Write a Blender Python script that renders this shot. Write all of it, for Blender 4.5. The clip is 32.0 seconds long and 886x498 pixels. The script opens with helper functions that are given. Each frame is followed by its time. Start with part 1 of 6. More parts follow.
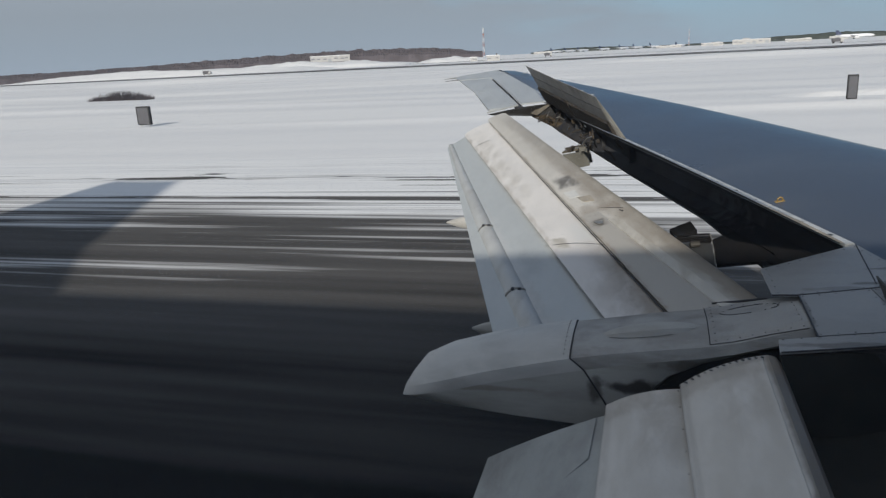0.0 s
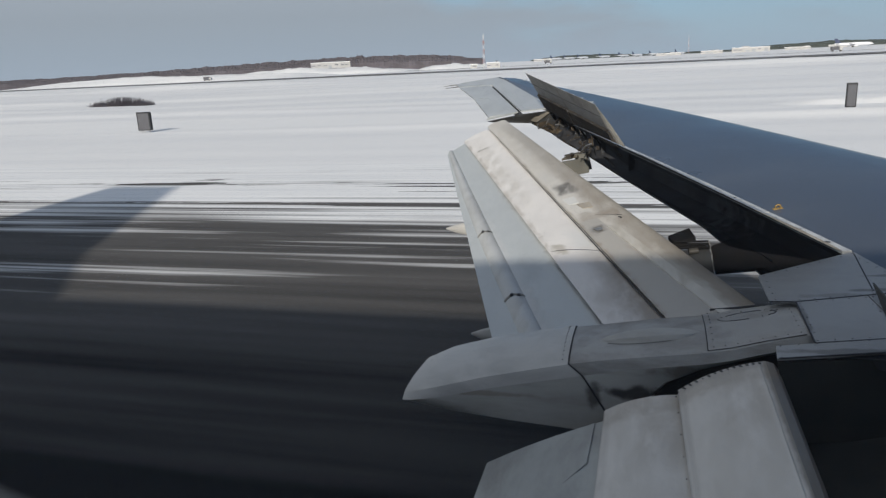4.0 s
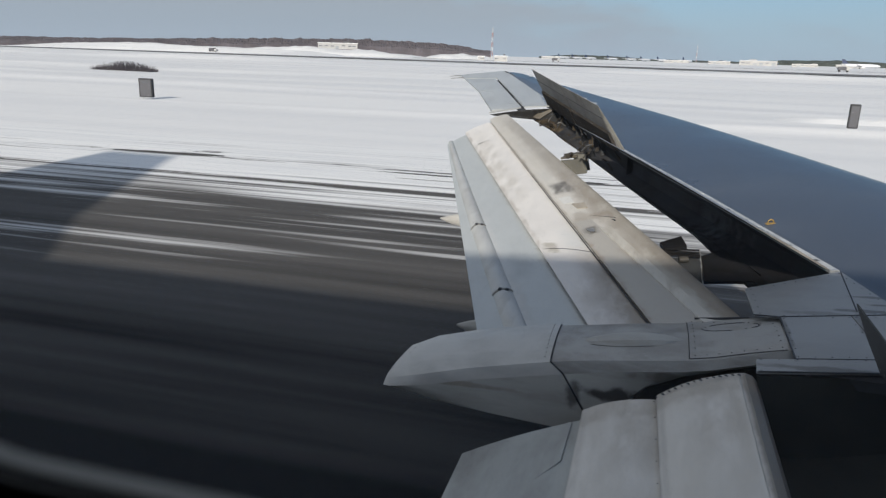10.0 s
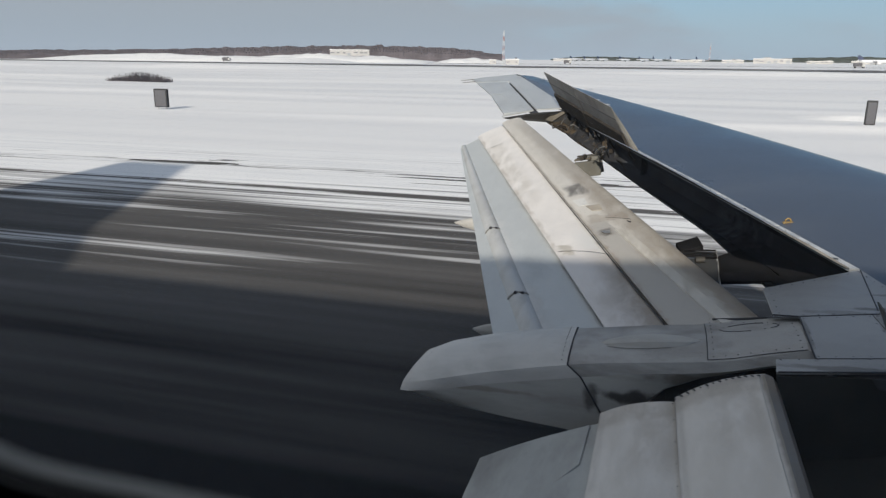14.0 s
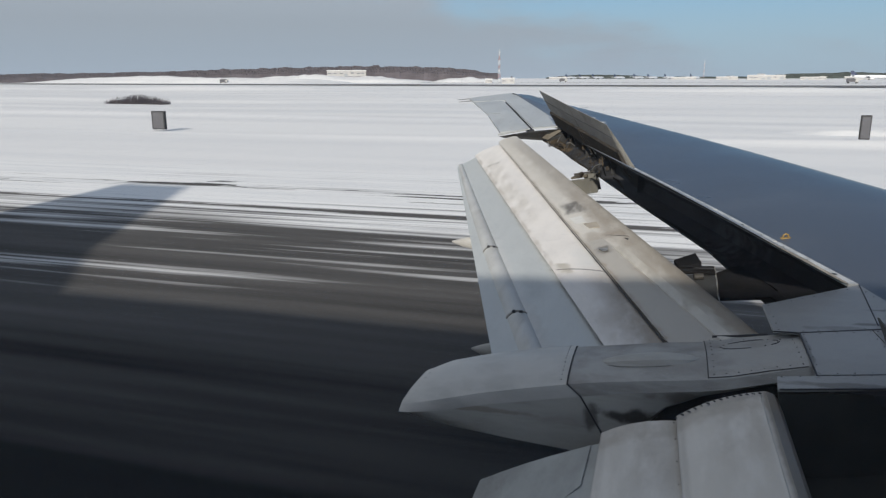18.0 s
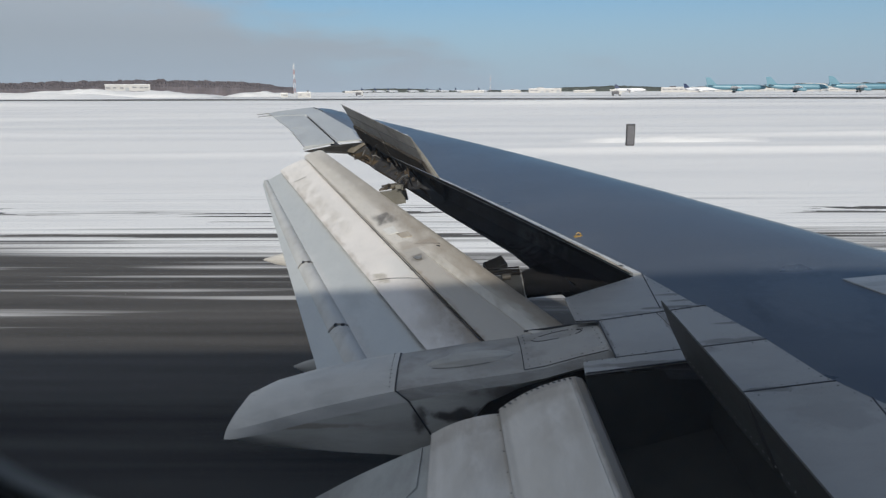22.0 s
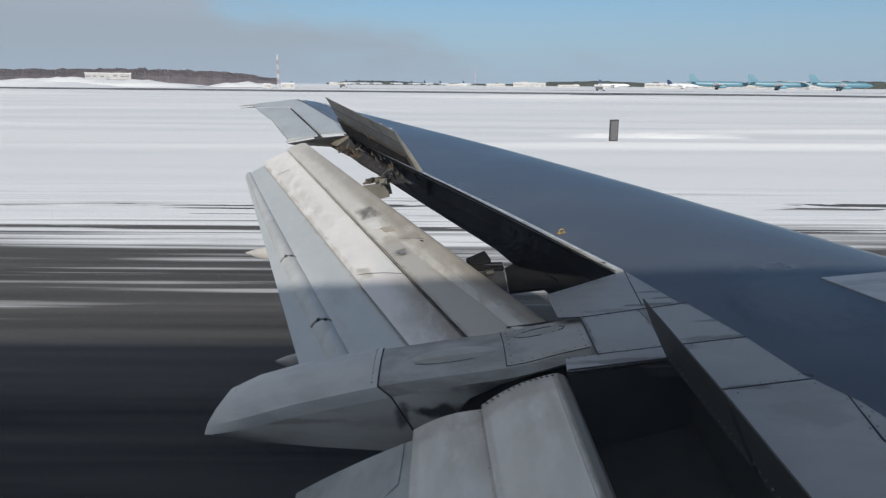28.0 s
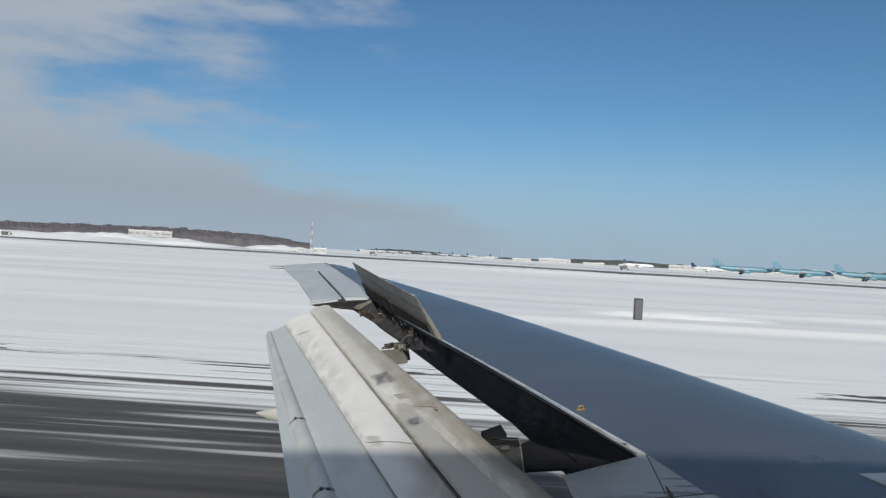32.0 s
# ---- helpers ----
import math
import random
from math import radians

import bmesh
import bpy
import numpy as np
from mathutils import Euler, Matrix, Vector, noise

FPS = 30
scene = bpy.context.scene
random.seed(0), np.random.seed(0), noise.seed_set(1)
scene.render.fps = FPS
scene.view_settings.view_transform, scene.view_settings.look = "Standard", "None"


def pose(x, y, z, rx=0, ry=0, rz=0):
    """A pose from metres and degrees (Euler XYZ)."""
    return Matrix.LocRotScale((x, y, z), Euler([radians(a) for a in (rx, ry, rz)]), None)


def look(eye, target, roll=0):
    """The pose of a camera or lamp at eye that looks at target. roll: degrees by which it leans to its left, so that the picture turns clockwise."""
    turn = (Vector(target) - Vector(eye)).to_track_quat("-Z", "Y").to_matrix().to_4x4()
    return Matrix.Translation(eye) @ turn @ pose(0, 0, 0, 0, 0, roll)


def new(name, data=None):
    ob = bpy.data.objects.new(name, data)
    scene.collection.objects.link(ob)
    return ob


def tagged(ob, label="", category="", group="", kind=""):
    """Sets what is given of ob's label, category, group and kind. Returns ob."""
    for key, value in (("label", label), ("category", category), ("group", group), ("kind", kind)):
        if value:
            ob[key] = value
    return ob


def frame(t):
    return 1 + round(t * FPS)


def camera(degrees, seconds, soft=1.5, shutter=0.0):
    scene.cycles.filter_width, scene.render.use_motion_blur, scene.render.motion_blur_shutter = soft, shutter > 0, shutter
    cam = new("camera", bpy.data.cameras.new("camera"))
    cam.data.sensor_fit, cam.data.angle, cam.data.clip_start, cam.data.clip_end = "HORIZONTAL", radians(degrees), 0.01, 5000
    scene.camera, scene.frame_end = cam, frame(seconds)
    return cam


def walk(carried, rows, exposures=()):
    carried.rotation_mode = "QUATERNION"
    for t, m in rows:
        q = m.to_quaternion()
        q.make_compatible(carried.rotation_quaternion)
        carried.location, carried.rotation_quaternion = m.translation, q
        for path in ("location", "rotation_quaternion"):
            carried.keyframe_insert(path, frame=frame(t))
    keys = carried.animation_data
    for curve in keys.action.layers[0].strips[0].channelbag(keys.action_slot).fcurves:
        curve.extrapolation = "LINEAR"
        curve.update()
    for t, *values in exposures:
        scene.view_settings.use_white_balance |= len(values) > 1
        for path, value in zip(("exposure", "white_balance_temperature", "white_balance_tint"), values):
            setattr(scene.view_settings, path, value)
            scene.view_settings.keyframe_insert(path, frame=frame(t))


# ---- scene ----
cam = camera(63.4, 32.0, soft=1.25)
cam.data.dof.use_dof = True
cam.data.dof.focus_distance = 7.0
cam.data.dof.aperture_fstop = 9.0
PATH = [
    (0, (0.046, 0.14, 3.812), (-0.488, 1.997, 3.297), -3.0),
    (0.5, (0.051, 0.132, 3.816), (-0.459, 2.004, 3.331), -1.8),
    (1, (0.052, 0.149, 3.814), (-0.464, 2.015, 3.312), -1.8),
    (1.5, (0.038, 0.148, 3.814), (-0.488, 2.019, 3.343), -0.7),
    (2, (0.05, 0.154, 3.813), (-0.502, 2.02, 3.351), -2.6),
    (2.5, (0.053, 0.156, 3.806), (-0.502, 2.019, 3.336), -3.4),
    (3, (0.051, 0.144, 3.815), (-0.493, 2.011, 3.345), -3.0),
    (3.5, (0.051, 0.129, 3.816), (-0.485, 1.996, 3.338), -2.8),
    (5.5, (0.054, 0.103, 3.808), (-0.465, 1.952, 3.248), -1.5),
    (6, (0.059, 0.106, 3.821), (-0.432, 1.963, 3.263), 1.9),
    (6.5, (0.072, 0.112, 3.803), (-0.436, 1.965, 3.246), 0.0),
    (7, (0.057, 0.106, 3.818), (-0.447, 1.962, 3.268), 1.4),
    (7.5, (0.065, 0.11, 3.814), (-0.452, 1.963, 3.267), 1.3),
    (8, (0.06, 0.111, 3.815), (-0.449, 1.965, 3.265), 1.7),
    (8.5, (0.047, 0.106, 3.812), (-0.477, 1.96, 3.277), 1.1),
    (9, (0.055, 0.111, 3.83), (-0.456, 1.965, 3.28), 1.4),
    (9.5, (0.065, 0.095, 3.812), (-0.465, 1.954, 3.3), 0.2),
    (10, (0.061, 0.114, 3.813), (-0.452, 1.975, 3.288), 1.7),
    (10.5, (0.063, 0.112, 3.813), (-0.457, 1.971, 3.289), 1.6),
    (11, (0.062, 0.12, 3.813), (-0.469, 1.974, 3.284), 1.3),
    (11.5, (0.066, 0.112, 3.813), (-0.454, 1.972, 3.293), 2.0),
    (12, (0.064, 0.115, 3.813), (-0.458, 1.975, 3.297), 1.7),
    (12.5, (0.056, 0.135, 3.813), (-0.46, 1.998, 3.297), 2.2),
    (13, (0.06, 0.116, 3.813), (-0.469, 1.976, 3.3), 1.1),
    (13.5, (0.058, 0.125, 3.813), (-0.476, 1.983, 3.3), 1.1),
    (14, (0.061, 0.114, 3.813), (-0.492, 1.966, 3.299), 0.5),
    (14.5, (0.064, 0.111, 3.813), (-0.484, 1.965, 3.303), 0.5),
    (16.5, (0.063, 0.128, 3.801), (-0.49, 1.987, 3.313), 0.3),
    (17, (0.058, 0.132, 3.808), (-0.496, 1.994, 3.331), 0.1),
    (17.5, (0.053, 0.126, 3.81), (-0.503, 1.989, 3.341), -0.2),
    (18, (0.061, 0.13, 3.816), (-0.491, 1.995, 3.352), -0.1),
    (18.5, (0.052, 0.122, 3.813), (-0.492, 1.991, 3.353), -0.3),
    (19, (0.06, 0.122, 3.815), (-0.469, 1.996, 3.359), 0.5),
    (19.5, (0.061, 0.109, 3.816), (-0.388, 2.001, 3.346), 1.1),
    (20, (0.067, 0.112, 3.831), (-0.27, 2.034, 3.392), 2.6),
    (20.5, (0.052, 0.117, 3.836), (-0.214, 2.049, 3.395), 1.6),
    (21, (0.046, 0.103, 3.824), (-0.122, 2.052, 3.406), 0.1),
    (21.5, (0.021, 0.092, 3.828), (-0.072, 2.05, 3.431), -0.9),
    (22, (0.004, 0.084, 3.819), (-0.022, 2.037, 3.389), -0.3),
    (22.5, (0.007, 0.079, 3.822), (0.015, 2.035, 3.405), 0.3),
    (23, (-0.004, 0.083, 3.819), (-0.002, 2.034, 3.379), 0.1),
    (23.5, (-0.001, 0.086, 3.811), (-0.004, 2.032, 3.35), 0.2),
    (24, (0.005, 0.085, 3.826), (0.003, 2.04, 3.405), -0.3),
    (24.5, (0.007, 0.088, 3.825), (0.009, 2.037, 3.379), -0.5),
    (25, (0.006, 0.09, 3.816), (0.017, 2.039, 3.368), -0.6),
    (25.5, (-0.001, 0.09, 3.832), (0.016, 2.039, 3.385), -0.3),
    (27.5, (0.002, 0.091, 3.816), (0.019, 2.036, 3.349), -0.1),
    (28, (0.001, 0.088, 3.832), (0.022, 2.037, 3.384), 0.5),
    (28.5, (0.012, 0.091, 3.822), (0.03, 2.052, 3.43), 0.9),
    (29, (0.006, 0.106, 3.813), (-0.019, 2.083, 3.513), 1.5),
    (29.5, (0.028, 0.115, 3.804), (-0.02, 2.098, 3.551), 2.6),
    (30, (0.028, 0.123, 3.797), (-0.023, 2.118, 3.67), 4.3),
    (30.5, (0.029, 0.129, 3.818), (-0.022, 2.127, 3.757), 4.7),
    (31, (0.027, 0.125, 3.82), (-0.026, 2.124, 3.854), 3.3),
    (31.5, (0.03, 0.138, 3.822), (-0.017, 2.137, 3.844), 3.7),
    (32, (0.038, 0.128, 3.815), (-0.021, 2.127, 3.831), 3.2),
]
EXPOSURE = [(0, -0.265, 6280, 9.5), (1, -0.225, 6280, 9.5), (2.5, -0.085, 6330, 10), (3.5, -0.125, 6330, 10), (6, -0.245, 6330, 10), (7, -0.145, 6330, 10), (8, -0.145, 6330, 10), (9.5, -0.045, 6330, 10), (11, -0.005, 6450, 10),
            (12.5, 0.025, 6470, 10), (14.5, -0.045, 6440, 10), (18.5, -0.075, 6340, 10), (20, -0.085, 6320, 10), (21, -0.085, 6290, 9.5), (23, -0.045, 6320, 10), (25, -0.02, 6300, 10), (28, -0.03, 6200, 10), (30, -0.05, 6190, 8),
            (32, -0.1, 6170, 8)]
walk(cam, [(t, look(eye, target, roll)) for t, eye, target, roll in PATH], EXPOSURE)

# ---- world, sun, light ----
SUN_EL, SUN_AZ = 24.4, 180.0
world = bpy.data.worlds.new("winter_sky")
scene.world = world
world.use_nodes = True
wn, wl = world.node_tree.nodes, world.node_tree.links
for n in list(wn):
    wn.remove(n)
w_out = wn.new("ShaderNodeOutputWorld")
w_bg = wn.new("ShaderNodeBackground")
w_sky = wn.new("ShaderNodeTexSky")
w_sky.sky_type = "NISHITA"
w_sky.sun_disc = False
w_sky.sun_elevation = radians(SUN_EL)
w_sky.sun_rotation = radians(SUN_AZ)
w_sky.altitude = 50
w_sky.air_density, w_sky.dust_density, w_sky.ozone_density = 1.0, 0.2, 3.5
w_tc = wn.new("ShaderNodeTexCoord")
w_sep = wn.new("ShaderNodeSeparateXYZ")
wl.new(w_tc.outputs["Generated"], w_sep.inputs[0])
# cloud bank: more cover towards the tail of the aircraft, thin towards the nose
w_map = wn.new("ShaderNodeMapping")
w_map.inputs["Scale"].default_value = (2.2, 2.2, 9.0)
w_map.inputs["Location"].default_value = (0.4, 0.1, 0.3)
wl.new(w_tc.outputs["Generated"], w_map.inputs[0])
w_noise = wn.new("ShaderNodeTexNoise")
w_noise.inputs["Scale"].default_value = 2.6
w_noise.inputs["Detail"].default_value = 8
w_noise.inputs["Roughness"].default_value = 0.55
wl.new(w_map.outputs[0], w_noise.inputs["Vector"])
w_up = wn.new("ShaderNodeMapRange")
w_up.inputs["From Max"].default_value = 0.5
wl.new(w_sep.outputs[2], w_up.inputs["Value"])
w_edge = wn.new("ShaderNodeValToRGB")
for k, (z, e) in enumerate(((0.0, 0.66), (0.05, 0.60), (0.08, 0.38), (0.14, 0.24), (0.18, 0.19), (0.20, 0.10), (0.225, 0.21), (0.255, 0.29), (0.305, 0.31), (0.5, 0.33))):
    el = w_edge.color_ramp.elements[k] if k < 2 else w_edge.color_ramp.elements.new(z / 0.5)
    el.position, el.color = z / 0.5, (e, e, e, 1)
wl.new(w_up.outputs[0], w_edge.inputs[0])
w_side = wn.new("ShaderNodeMath")
w_side.operation = "SUBTRACT"
wl.new(w_edge.outputs[0], w_side.inputs[0])
wl.new(w_sep.outputs[0], w_side.inputs[1])
w_bias = wn.new("ShaderNodeMath")
w_bias.operation = "MULTIPLY_ADD"
w_bias.inputs[1].default_value = 1.5
w_bias.inputs[2].default_value = -0.9 - 0.7
wl.new(w_side.outputs[0], w_bias.inputs[0])
# and an unseen broad veil of cloud overhead and behind, added to whiten the fill
w_high = wn.new("ShaderNodeMapRange")
w_high.interpolation_type = "SMOOTHSTEP"
w_high.inputs["From Min"].default_value, w_high.inputs["From Max"].default_value = 0.42, 0.75
w_high.inputs["To Max"].default_value = 0.75
wl.new(w_sep.outputs[2], w_high.inputs["Value"])
w_back = wn.new("ShaderNodeMapRange")
w_back.interpolation_type = "SMOOTHSTEP"
w_back.inputs["From Min"].default_value, w_back.inputs["From Max"].default_value = 0.15, -0.5
w_back.inputs["To Max"].default_value = 0.68
wl.new(w_sep.outputs[1], w_back.inputs["Value"])
w_sum = wn.new("ShaderNodeMath")
w_sum.operation = "ADD"
wl.new(w_high.outputs[0], w_sum.inputs[0])
wl.new(w_back.outputs[0], w_sum.inputs[1])
w_low = wn.new("ShaderNodeMath")
w_low.operation = "ADD"
wl.new(w_sum.outputs[0], w_low.inputs[0])
wl.new(w_bias.outputs[0], w_low.inputs[1])
w_add = wn.new("ShaderNodeMath")
w_add.operation = "MULTIPLY_ADD"
w_add.inputs[1].default_value = 1.4
wl.new(w_noise.outputs["Fac"], w_add.inputs[0])
wl.new(w_low.outputs[0], w_add.inputs[2])
w_ramp = wn.new("ShaderNodeMapRange")
w_ramp.interpolation_type = "SMOOTHSTEP"
w_ramp.inputs["From Min"].default_value = -0.24
w_ramp.inputs["From Max"].default_value = 0.32
w_ramp.inputs["To Max"].default_value = 0.85
wl.new(w_add.outputs[0], w_ramp.inputs["Value"])
w_mix = wn.new("ShaderNodeMix")
w_mix.data_type = "RGBA"
wl.new(w_ramp.outputs[0], w_mix.inputs["Factor"])
# clouds: hazy blue at the horizon, grey above it, whiter where they stand higher in the sky
w_tone = wn.new("ShaderNodeValToRGB")
for k, (z, c) in enumerate(((0.0, (0.515, 0.60, 0.70)), (0.035, (0.49, 0.56, 0.64)), (0.07, (0.49, 0.535, 0.59)), (0.13, (0.58, 0.615, 0.655)), (0.28, (0.63, 0.665, 0.71)))):
    el = w_tone.color_ramp.elements[k] if k < 2 else w_tone.color_ramp.elements.new(z / 0.5)
    el.position, el.color = z / 0.5, (*c, 1)
wl.new(w_up.outputs[0], w_tone.inputs[0])
w_cloud = wn.new("ShaderNodeMix")
w_cloud.data_type, w_cloud.blend_type = "RGBA", "MULTIPLY"
w_cloud.inputs["Factor"].default_value = 1.0
w_cloud.inputs["B"].default_value = (10, 10, 10, 1)
wl.new(w_tone.outputs[0], w_cloud.inputs["A"])
wl.new(w_cloud.outputs["Result"], w_mix.inputs["B"])
w_hz = wn.new("ShaderNodeMapRange")
w_hz.interpolation_type = "SMOOTHERSTEP"
w_hz.inputs["From Min"].default_value, w_hz.inputs["From Max"].default_value = -0.02, 0.22
w_hz.inputs["To Min"].default_value, w_hz.inputs["To Max"].default_value = 0.85, 0.0
wl.new(w_sep.outputs[2], w_hz.inputs["Value"])
w_hmix = wn.new("ShaderNodeMix")
w_hmix.data_type = "RGBA"
w_hmix.inputs["B"].default_value = (4.7, 5.95, 7.6, 1)
wl.new(w_hz.outputs[0], w_hmix.inputs["Factor"])
w_tint = wn.new("ShaderNodeMix")
w_tint.data_type, w_tint.blend_type = "RGBA", "MULTIPLY"
w_tint.inputs["Factor"].default_value = 1.0
w_tint.inputs["B"].default_value = (0.80, 1.0, 1.08, 1)
wl.new(w_sky.outputs[0], w_tint.inputs["A"])
wl.new(w_tint.outputs["Result"], w_hmix.inputs["A"])
wl.new(w_hmix.outputs["Result"], w_mix.inputs["A"])
wl.new(w_mix.outputs["Result"], w_bg.inputs[0])
w_bg.inputs[1].default_value = 0.075
wl.new(w_bg.outputs[0], w_out.inputs[0])

sun = new("sun", bpy.data.lights.new("sun", "SUN"))
sun.data.energy = 4.1
sun.data.angle = radians(1.0)
sun.data.color = (1.0, 0.915, 0.79)
se = radians(SUN_EL)
sun.matrix_world = look((0, -50 * math.cos(se), 50 * math.sin(se)), (0, 0, 0))

# ---- materials ----


def material(name, base, rough=0.5, metal=0.0, var=0.25, scale=8.0, stretch=(1, 1, 1), dirt=None, dirt_amount=0.0, dirt_scale=2.0,
             dirt_stretch=(1, 1, 1), bump=0.0, bump_scale=60.0, island=0.0, blots=()):
    """Painted or natural surface: base colour with fine grain, broad stains and slight relief."""
    m = bpy.data.materials.new(name)
    m.use_nodes = True
    nt = m.node_tree
    b = nt.nodes["Principled BSDF"]
    b.inputs["Metallic"].default_value = metal
    tc = nt.nodes.new("ShaderNodeTexCoord")
    mp = nt.nodes.new("ShaderNodeMapping")
    mp.inputs["Scale"].default_value = stretch
    nt.links.new(tc.outputs["Object"], mp.inputs[0])
    n1 = nt.nodes.new("ShaderNodeTexNoise")
    n1.inputs["Scale"].default_value = scale
    n1.inputs["Detail"].default_value = 6
    nt.links.new(mp.outputs[0], n1.inputs["Vector"])
    mr = nt.nodes.new("ShaderNodeMapRange")
    mr.inputs["From Min"].default_value, mr.inputs["From Max"].default_value = 0.25, 0.75
    mr.inputs["To Min"].default_value, mr.inputs["To Max"].default_value = 1 - var, 1 + var
    nt.links.new(n1.outputs["Fac"], mr.inputs["Value"])
    mul = nt.nodes.new("ShaderNodeMix")
    mul.data_type, mul.blend_type = "RGBA", "MULTIPLY"
    mul.inputs["Factor"].default_value = 1.0
    mul.inputs["A"].default_value = (*base, 1)
    nt.links.new(mr.outputs[0], mul.inputs["B"])
    col = mul.outputs["Result"]
    if dirt:
        mp2 = nt.nodes.new("ShaderNodeMapping")
        mp2.inputs["Scale"].default_value = dirt_stretch
        nt.links.new(tc.outputs["Object"], mp2.inputs[0])
        n2 = nt.nodes.new("ShaderNodeTexNoise")
        n2.inputs["Scale"].default_value = dirt_scale
        n2.inputs["Detail"].default_value = 8
        n2.inputs["Roughness"].default_value = 0.65
        nt.links.new(mp2.outputs[0], n2.inputs["Vector"])
        r2 = nt.nodes.new("ShaderNodeMapRange")
        r2.inputs["From Min"].default_value, r2.inputs["From Max"].default_value = 0.46, 0.74
        r2.inputs["To Max"].default_value = dirt_amount
        nt.links.new(n2.outputs["Fac"], r2.inputs["Value"])
        mx = nt.nodes.new("ShaderNodeMix")
        mx.data_type = "RGBA"
        mx.inputs["B"].default_value = (*dirt, 1)
        nt.links.new(r2.outputs[0], mx.inputs["Factor"])
        nt.links.new(col, mx.inputs["A"])
        col = mx.outputs["Result"]
    for c, size, colour, amount in blots:
        # a patch of its own place and size, broken up at its edge
        bm_ = nt.nodes.new("ShaderNodeMapping")
        bm_.vector_type = "TEXTURE"
        bm_.inputs["Location"].default_value, bm_.inputs["Scale"].default_value = c, size
        nt.links.new(tc.outputs["Object"], bm_.inputs[0])
        far = nt.nodes.new("ShaderNodeVectorMath")
        far.operation = "LENGTH"
        nt.links.new(bm_.outputs[0], far.inputs[0])
        rag = nt.nodes.new("ShaderNodeTexNoise")
        rag.inputs["Scale"].default_value, rag.inputs["Detail"].default_value = 14.0, 7
        nt.links.new(tc.outputs["Object"], rag.inputs["Vector"])
        edge = nt.nodes.new("ShaderNodeMath")
        edge.operation = "MULTIPLY_ADD"
        edge.inputs[1].default_value = 1.6
        nt.links.new(rag.outputs["Fac"], edge.inputs[0])
        nt.links.new(far.outputs["Value"], edge.inputs[2])
        fade = nt.nodes.new("ShaderNodeMapRange")
        fade.interpolation_type = "SMOOTHSTEP"
        for key, v in (("From Min", 1.25), ("From Max", 1.85), ("To Min", amount), ("To Max", 0.0)):
            fade.inputs[key].default_value = v
        nt.links.new(edge.outputs[0], fade.inputs["Value"])
        bx = nt.nodes.new("ShaderNodeMix")
        bx.data_type = "RGBA"
        bx.inputs["B"].default_value = (*colour, 1)
        nt.links.new(fade.outputs[0], bx.inputs["Factor"])
        nt.links.new(col, bx.inputs["A"])
        col = bx.outputs["Result"]
    if island:
        geo = nt.nodes.new("ShaderNodeNewGeometry")
        ri = nt.nodes.new("ShaderNodeMapRange")
        ri.inputs["To Min"].default_value, ri.inputs["To Max"].default_value = 1 - island, 1 + island
        nt.links.new(geo.outputs["Random Per Island"], ri.inputs["Value"])
        mi = nt.nodes.new("ShaderNodeMix")
        mi.data_type, mi.blend_type = "RGBA", "MULTIPLY"
        mi.inputs["Factor"].default_value = 1.0
        nt.links.new(col, mi.inputs["A"])
        nt.links.new(ri.outputs[0], mi.inputs["B"])
        col = mi.outputs["Result"]
    nt.links.new(col, b.inputs["Base Color"])
    rr = nt.nodes.new("ShaderNodeMapRange")
    rr.inputs["To Min"].default_value, rr.inputs["To Max"].default_value = max(0.04, rough - 0.1), min(1.0, rough + 0.12)
    nt.links.new(n1.outputs["Fac"], rr.inputs["Value"])
    nt.links.new(rr.outputs[0], b.inputs["Roughness"])
    if bump:
        n3 = nt.nodes.new("ShaderNodeTexNoise")
        n3.inputs["Scale"].default_value = bump_scale
        n3.inputs["Detail"].default_value = 5
        nt.links.new(mp.outputs[0], n3.inputs["Vector"])
        bp = nt.nodes.new("ShaderNodeBump")
        bp.inputs["Strength"].default_value = bump
        bp.inputs["Distance"].default_value = 0.02
        nt.links.new(n3.outputs["Fac"], bp.inputs["Height"])
        nt.links.new(bp.outputs[0], b.inputs["Normal"])
    return m


GRIME = (0.05, 0.045, 0.04)


